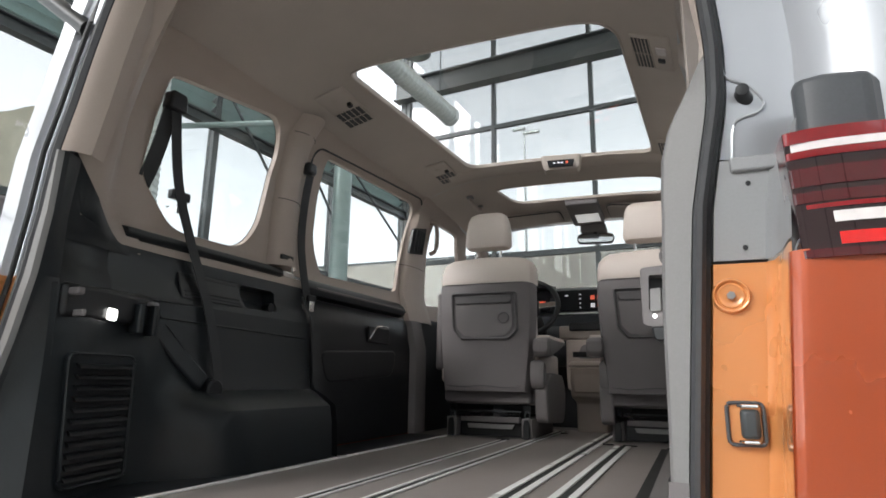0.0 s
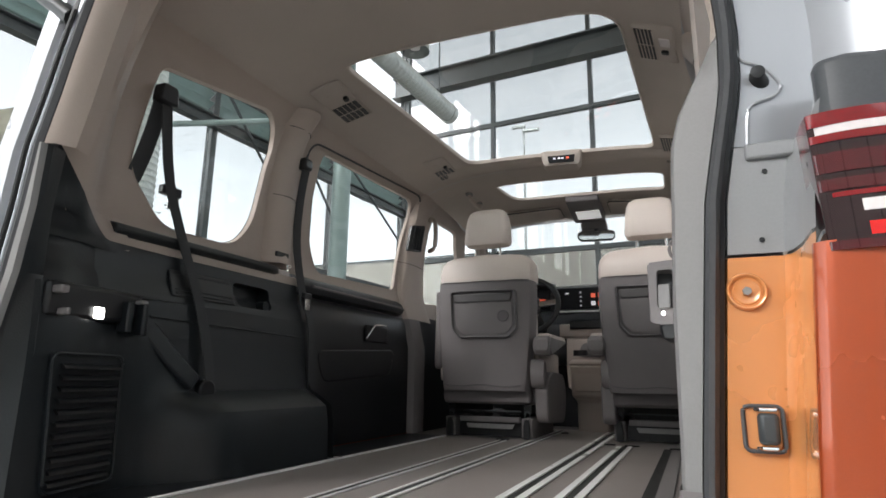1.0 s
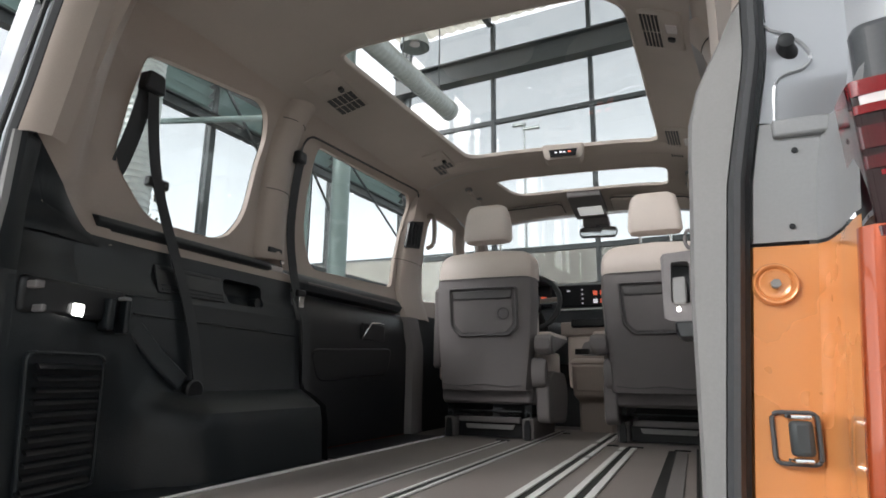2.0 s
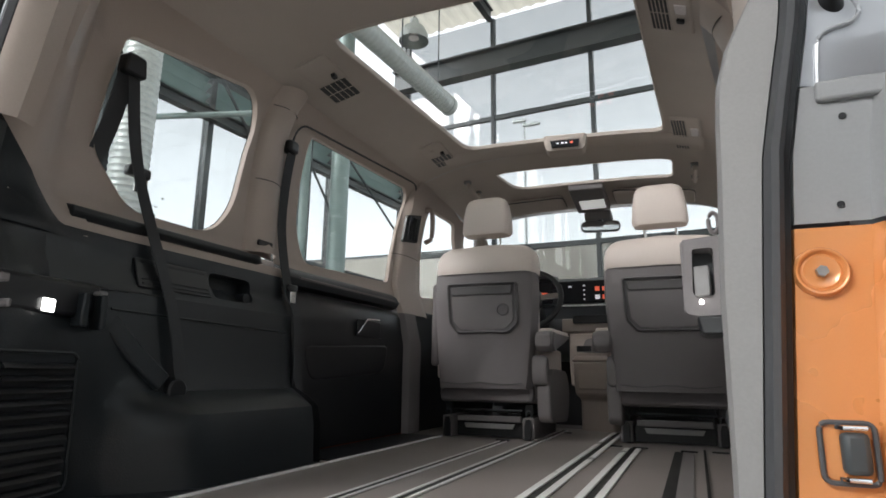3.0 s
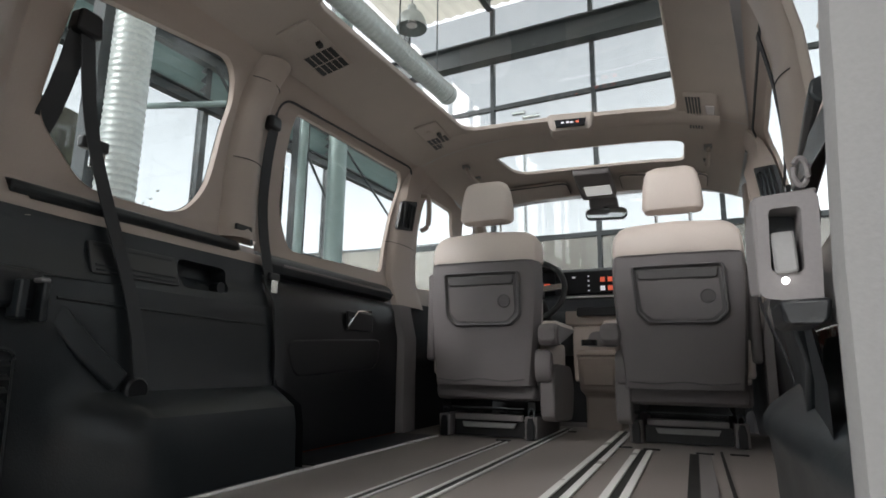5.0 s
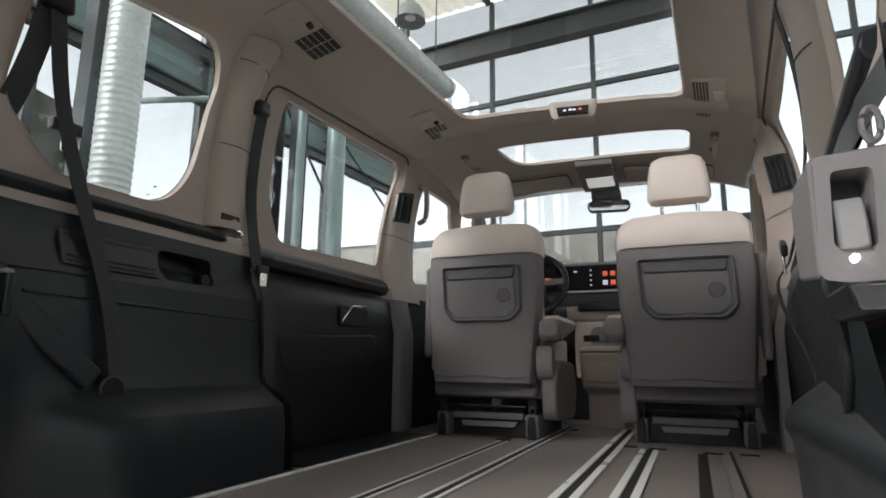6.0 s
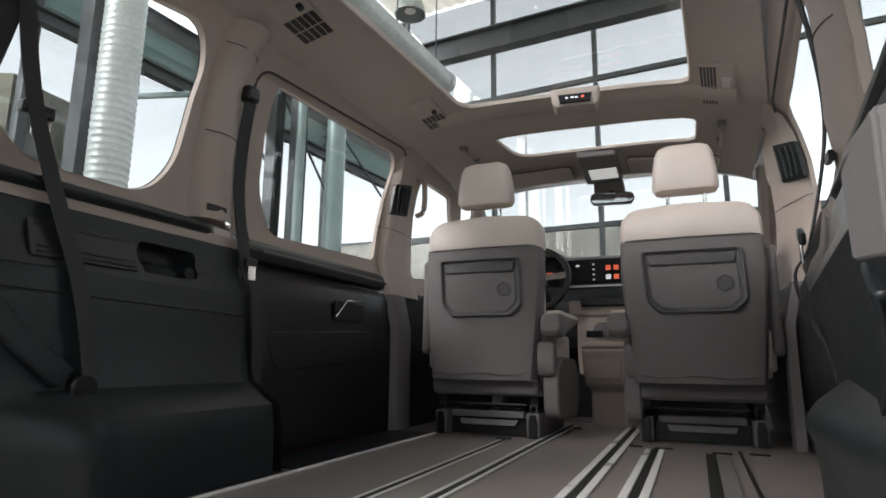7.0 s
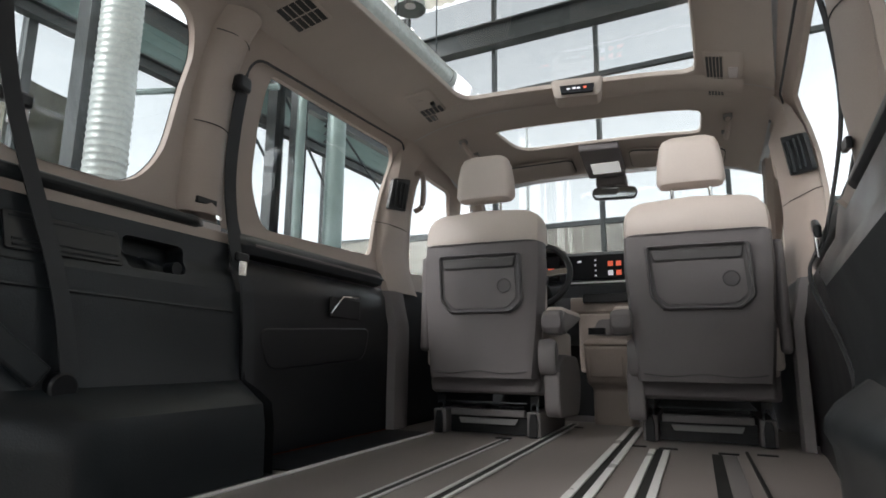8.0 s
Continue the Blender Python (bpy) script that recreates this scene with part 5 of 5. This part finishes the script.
def girder(name, a, b, h, w, mat, parent, label=""):
    """A beam of I section from a to b."""
    a, b = Vector(a), Vector(b)
    d = (b - a).normalized()
    s = d.cross(Vector((0, 0, 1))).normalized() if abs(d.z) < 0.9 else Vector((1, 0, 0))
    u = s.cross(d)
    pr = [(-w, -h), (w, -h), (w, -h * 0.86), (w * 0.14, -h * 0.86), (w * 0.14, h * 0.86), (w, h * 0.86), (w, h), (-w, h), (-w, h * 0.86), (-w * 0.14, h * 0.86), (-w * 0.14, -h * 0.86), (-w, -h * 0.86)]
    return part(name, loft([[p + s * (x / 2) + u * (y / 2) for x, y in pr] for p in (a, b)]), mat, parent, label, smooth=False)


FY, FX, TOP = 15.3, -9.2, 12.1
fac = hall("wall_north", "tall glazed hall front with dark steel mullions")
mx = [-9.0, -5.88, -2.80, 0.26, 3.34, 6.42, 9.5]
for x in mx:
    part("mullion", box(x - 0.06, x + 0.06, FY - 0.08, FY + 0.08, 0, TOP), STEEL, fac, "dark steel mullion")
for z in (0.15, 4.45, 8.66):
    for x0, x1 in zip(mx, mx[1:]):
        part("transom", box(x0 + 0.06, x1 - 0.06, FY - 0.06, FY + 0.06, z - 0.07, z + 0.07), STEEL, fac)
for x0, x1 in zip(mx, mx[1:]):
    for z0, z1 in ((0.22, 4.38), (4.52, 8.59), (8.73, TOP)):
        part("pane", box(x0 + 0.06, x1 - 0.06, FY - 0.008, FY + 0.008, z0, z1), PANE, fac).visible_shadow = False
girder("eaves_beam", (-9.4, FY - 0.25, 10.5), (10, FY - 0.25, 10.5), 0.75, 0.4, STEEL, fac, "deep dark eaves beam")

lw = hall("wall_west", "glazed hall side with dark steel columns and louvres")
my = [-9.4, -7.0, -4.6, -2.2, 0.2, 2.6, 4.3, 7.47, 9.6, 11.6, 15.3]
for y in my:
    part("mullion", box(FX - 0.09, FX + 0.09, y - 0.07, y + 0.07, 0, TOP), STEEL, lw)
for z in (0.15, 3.55):
    for y0, y1 in zip(my, my[1:]):
        part("transom", box(FX - 0.06, FX + 0.06, y0 + 0.07, y1 - 0.07, z - 0.06, z + 0.06), STEEL, lw)
for y0, y1 in zip(my, my[1:]):
    for z0, z1 in ((0.21, 3.49), (3.61, 6.0)):
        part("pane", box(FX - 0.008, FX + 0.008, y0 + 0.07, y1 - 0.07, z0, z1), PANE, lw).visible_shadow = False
    for k in range(4):
        z = 6.3 + k * 0.22
        part("louvre", loft([[(FX + a, yy, z + c) for a, c in ((-0.10, -0.06), (-0.09, -0.07), (0.10, 0.05), (0.09, 0.06))] for yy in (y0 + 0.08, y1 - 0.08)]), GREENSTEEL, lw, "grey-green metal louvre")
    girder("ring_beam", (FX + 0.15, y0, 6.1), (FX + 0.15, y1, 6.1), 0.24, 0.2, STEEL, lw, "dark ring beam")
    girder("top_beam", (FX + 0.15, y0, 7.1), (FX + 0.15, y1, 7.1), 0.3, 0.2, STEEL, lw)
    if y0 > 6:
        part("brace", tube([(FX + 0.25, y0, 7.0), (FX + 0.25, y1, 4.8)], 0.035, 6), STEEL, lw, "diagonal steel brace")

rw = hall("wall_east", "glazed hall side with steel mullions")
for y in my:
    part("mullion", box(10.2, 10.4, y - 0.07, y + 0.07, 0, TOP), STEEL, rw)
for z in (0.15, 4.6, 7.0):
    part("transom", box(10.24, 10.36, -9.4, 15.3, z - 0.06, z + 0.06), STEEL, rw)
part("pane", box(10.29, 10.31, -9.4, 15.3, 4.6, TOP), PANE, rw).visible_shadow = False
# Solid lower wall out of view, added to shape light on the tail.
part("unseen_dado", box(10.2, 10.4, -9.4, 15.3, 0.0, 4.54), WALLPAINT, rw, "unseen lower hall wall added to shape the light")
sw = hall("wall_south", "glazed hall back with steel mullions")
for x in mx:
    part("mullion", box(x - 0.06, x + 0.06, -9.5, -9.35, 0, TOP), STEEL, sw)
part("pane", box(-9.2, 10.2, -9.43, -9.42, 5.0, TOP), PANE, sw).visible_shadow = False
# Also unseen: added to block low sky behind the van.
part("unseen_dado", box(-9.2, 10.2, -9.5, -9.36, 0.0, 5.0), WALLPAINT, sw, "unseen lower hall wall added to shape the light")

hc = hall("hall_ceiling", "pale profiled hall roof on dark steel beams", "ceiling")
bm = bmesh.new()
cols = []
for k in range(197):
    x = -9.4 + k * 0.1
    z = 12.35 + (0.05 if k % 4 in (1, 2) else 0.0)
    cols.append([(x, -9.6, z), (x, 15.5, z)])
part("roof_sheet", loft(cols, closed=False), DECKING, hc, "pale trapezoid roof sheet", smooth=False)
for x in (-5.88, -2.6, 3.34, 6.42):
    girder("roof_beam", (x, -9.5, 12.1), (x, 15.1, 12.1), 0.4, 0.2, STEEL, hc, "dark steel roof beam")
for y in (-7, -3, 1, 5, 9, 12.2):
    girder("purlin", (-9.4, y, 12.24), (10.3, y, 12.24), 0.16, 0.1, STEEL, hc, "steel purlin")


# columns and ducts by the west side
def column(x, y, r, mat, label, z1=12.1, name="column"):
    c = thing(name, label, "column", group="hall columns", m=pose(x, y, 0))
    part("shaft", disc((0, 0, 0.02), r, (0, 0, 1), z1, 28), mat, c)
    part("base_plate", box(-r * 1.5, r * 1.5, -r * 1.5, r * 1.5, 0.0, 0.03), STEEL, c, bevel=0.005)
    return c


column(-6.75, 10.3, 0.21, GREENSTEEL, "round grey-green steel column in the hall")
column(-7.3, 9.75, 0.10, GREENSTEEL, "slim grey-green steel column in the hall")
girder_col = thing("steel_column", "dark steel column of I section in the hall", "column", m=pose(-7.6, 10.05, 0))
girder("shaft", (0, 0, 0), (0, 0, 12.1), 0.30, 0.26, STEEL, girder_col)
gc2 = copy_thing(girder_col, pose(-8.1, 9.85, 0))
gc3 = copy_thing(girder_col, pose(-7.2, 4.83, 0))
duct = thing("spiral_duct", "galvanised spiral ventilation duct standing upright", "duct", m=pose(-6.05, 4.42, 0))
part("pipe", loft([[(0.235 * math.cos(t) * (1 + 0.05 * (k % 3 == 0)), 0.235 * math.sin(t) * (1 + 0.05 * (k % 3 == 0)), 0.05 + k * 0.03) for t in np.linspace(0, 2 * math.pi, 24, endpoint=False)] for k in range(400)]), ZINC, duct)
part("foot", disc((0, 0, 0), 0.26, (0, 0, 1), 0.05, 24), STEEL, duct)

block = thing("concrete_block", "rough mossy concrete block outside the glazing", "block", m=pose(-10.1, 5.55, 0, 0, 0, 12))
bb = box(-0.6, 0.6, -0.62, 0.62, -0.21, 5.3)
bmesh.ops.subdivide_edges(bb, edges=list(bb.edges), cuts=5, use_grid_fill=True)
for v in bb.verts:
    v.co += 0.08 * Vector((noise.noise(v.co * 1.3), noise.noise(v.co * 1.3 + Vector((9, 0, 0))), noise.noise(v.co * 1.3 + Vector((0, 9, 0)))))
part("stone", bb, MOSSY, block)

tie = thing("tie_bar", "horizontal steel tie bar between hall columns", "beam")
part("bar", tube([(-9.6, 6.57, 5.6), (-6.2, 7.63, 5.6)], 0.06, 8), GREENSTEEL, tie)
bank = tagged(part("bank_wall", box(-11.6, -11.2, 4.5, 18, -0.21, 3.9), MOSSY), "mossy concrete bank wall outside the glazing", "wall", kind="structure")

# air duct and pendant under the roof
vd = thing("ceiling_duct", "pale sheet-metal air duct hanging under the hall roof", "duct", m=HALL)
p1 = Vector((-3.75, 7.95, 5.45))
part("pipe", loft([[p1 + Vector(((0.16 + 0.006 * (k % 2)) * math.cos(t), -0.05 * k, (0.16 + 0.006 * (k % 2)) * math.sin(t))) for t in np.linspace(0, 2 * math.pi, 24, endpoint=False)] for k in range(93)]), ZINC, vd, smooth=False)
part("collar", tube([p1 + Vector((0, 0.03, 0)), p1 + Vector((0, -0.1, 0))], 0.175, 24), ZINC, vd)
for k in range(4):
    part("hanger", tube([p1 + Vector((0, -0.4 - 1.2 * k, 0.2)), p1 + Vector((0, -0.4 - 1.2 * k, 6.95))], 0.012, 6), STEEL, vd)
pen = thing("pendant_lamp", "industrial pendant lamp with a pale dome shade", "lamp", m=pose(-3.44, 7.31, 6.41))
part("shade", loft([[(r * math.cos(t), r * math.sin(t), z) for t in np.linspace(0, 2 * math.pi, 24, endpoint=False)] for r, z in ((0.25, -0.16), (0.24, -0.05), (0.18, 0.08), (0.08, 0.15), (0.07, 0.25))], caps=False), ZINC, pen)
part("bulb", disc((0, 0, -0.1), 0.09, (0, 0, 1), 0.15, 16, taper=0.5), LAMPWHITE, pen)
part("rod", tube([(0, 0, 0.25), (0, 0, 6.0)], 0.012, 6), STEEL, pen)

# outside: retaining wall, street lamp, shrubs
rwall = tagged(part("retaining_wall", box(-22, 22, 26.0, 26.4, -0.21, 6.8), CONCRETE), "weathered concrete retaining wall outside", "wall", kind="structure")
part("wall_rail", box(-22, 22, 25.95, 26.1, 6.8, 6.92), STEEL, rwall, "dark rail on the wall top")
sl = thing("street_lamp", "slim street lamp with a double head", "street lamp", m=pose(-7.57, 30, -0.2))
part("pole", disc((0, 0, 0), 0.08, (0, 0, 1), 15.22, 12, taper=0.6), ZINC, sl)
part("lamp_head", box(-0.1, 0.9, -0.12, 0.12, 14.92, 15.07), ZINC, sl, bevel=0.03)
part("lamp_head", box(-0.7, 0.1, -0.12, 0.12, 15.22, 15.37), ZINC, sl, bevel=0.03)


def shrub(x, y, h, seed):
    rng = random.Random(seed)
    t = thing("tree", "small leafy tree outside the glazing", "tree", group="trees outside", m=pose(x, y, -0.21))
    part("trunk", tube(curve([(0, 0, 0), (0.05, 0.02, h * 0.4), (0.0, 0.05, h * 0.85)], 4), 0.06, 8), BARK, t)
    for k in range(5):
        a = rng.uniform(0, 6.28)
        part("limb", tube([(0, 0.02, h * (0.3 + 0.1 * k)), (math.cos(a) * h * 0.2, math.sin(a) * h * 0.2, h * (0.45 + 0.1 * k))], 0.025, 6), BARK, t)
    verts, faces = [], []
    for _ in range(2600):
        c = Vector((rng.gauss(0, 0.17) * h, rng.gauss(0, 0.17) * h, h * min(1.05, max(0.25, rng.gauss(0.68, 0.18)))))
        q = Euler((rng.uniform(0, 6), rng.uniform(0, 6), rng.uniform(0, 6))).to_matrix()
        s, i = rng.uniform(0.03, 0.07), len(verts)
        verts += [c + q @ Vector(p) * s for p in ((-1, 0, 0), (0, -0.5, 0.1), (1, 0, 0), (0, 0.5, 0.1))]
        faces.append((i, i + 1, i + 2, i + 3))
    me = bpy.data.meshes.new("crown")
    me.from_pydata(verts, [], faces)
    me.materials.append(LEAF)
    cr = new("crown", me)
    cr.parent = t
    tagged(cr, kind="stuff")


shrub(-12.5, 16.5, 4.6, 3)
shrub(-13.5, 8.6, 5.2, 4)
shrub(-11.0, 18.0, 3.6, 5)
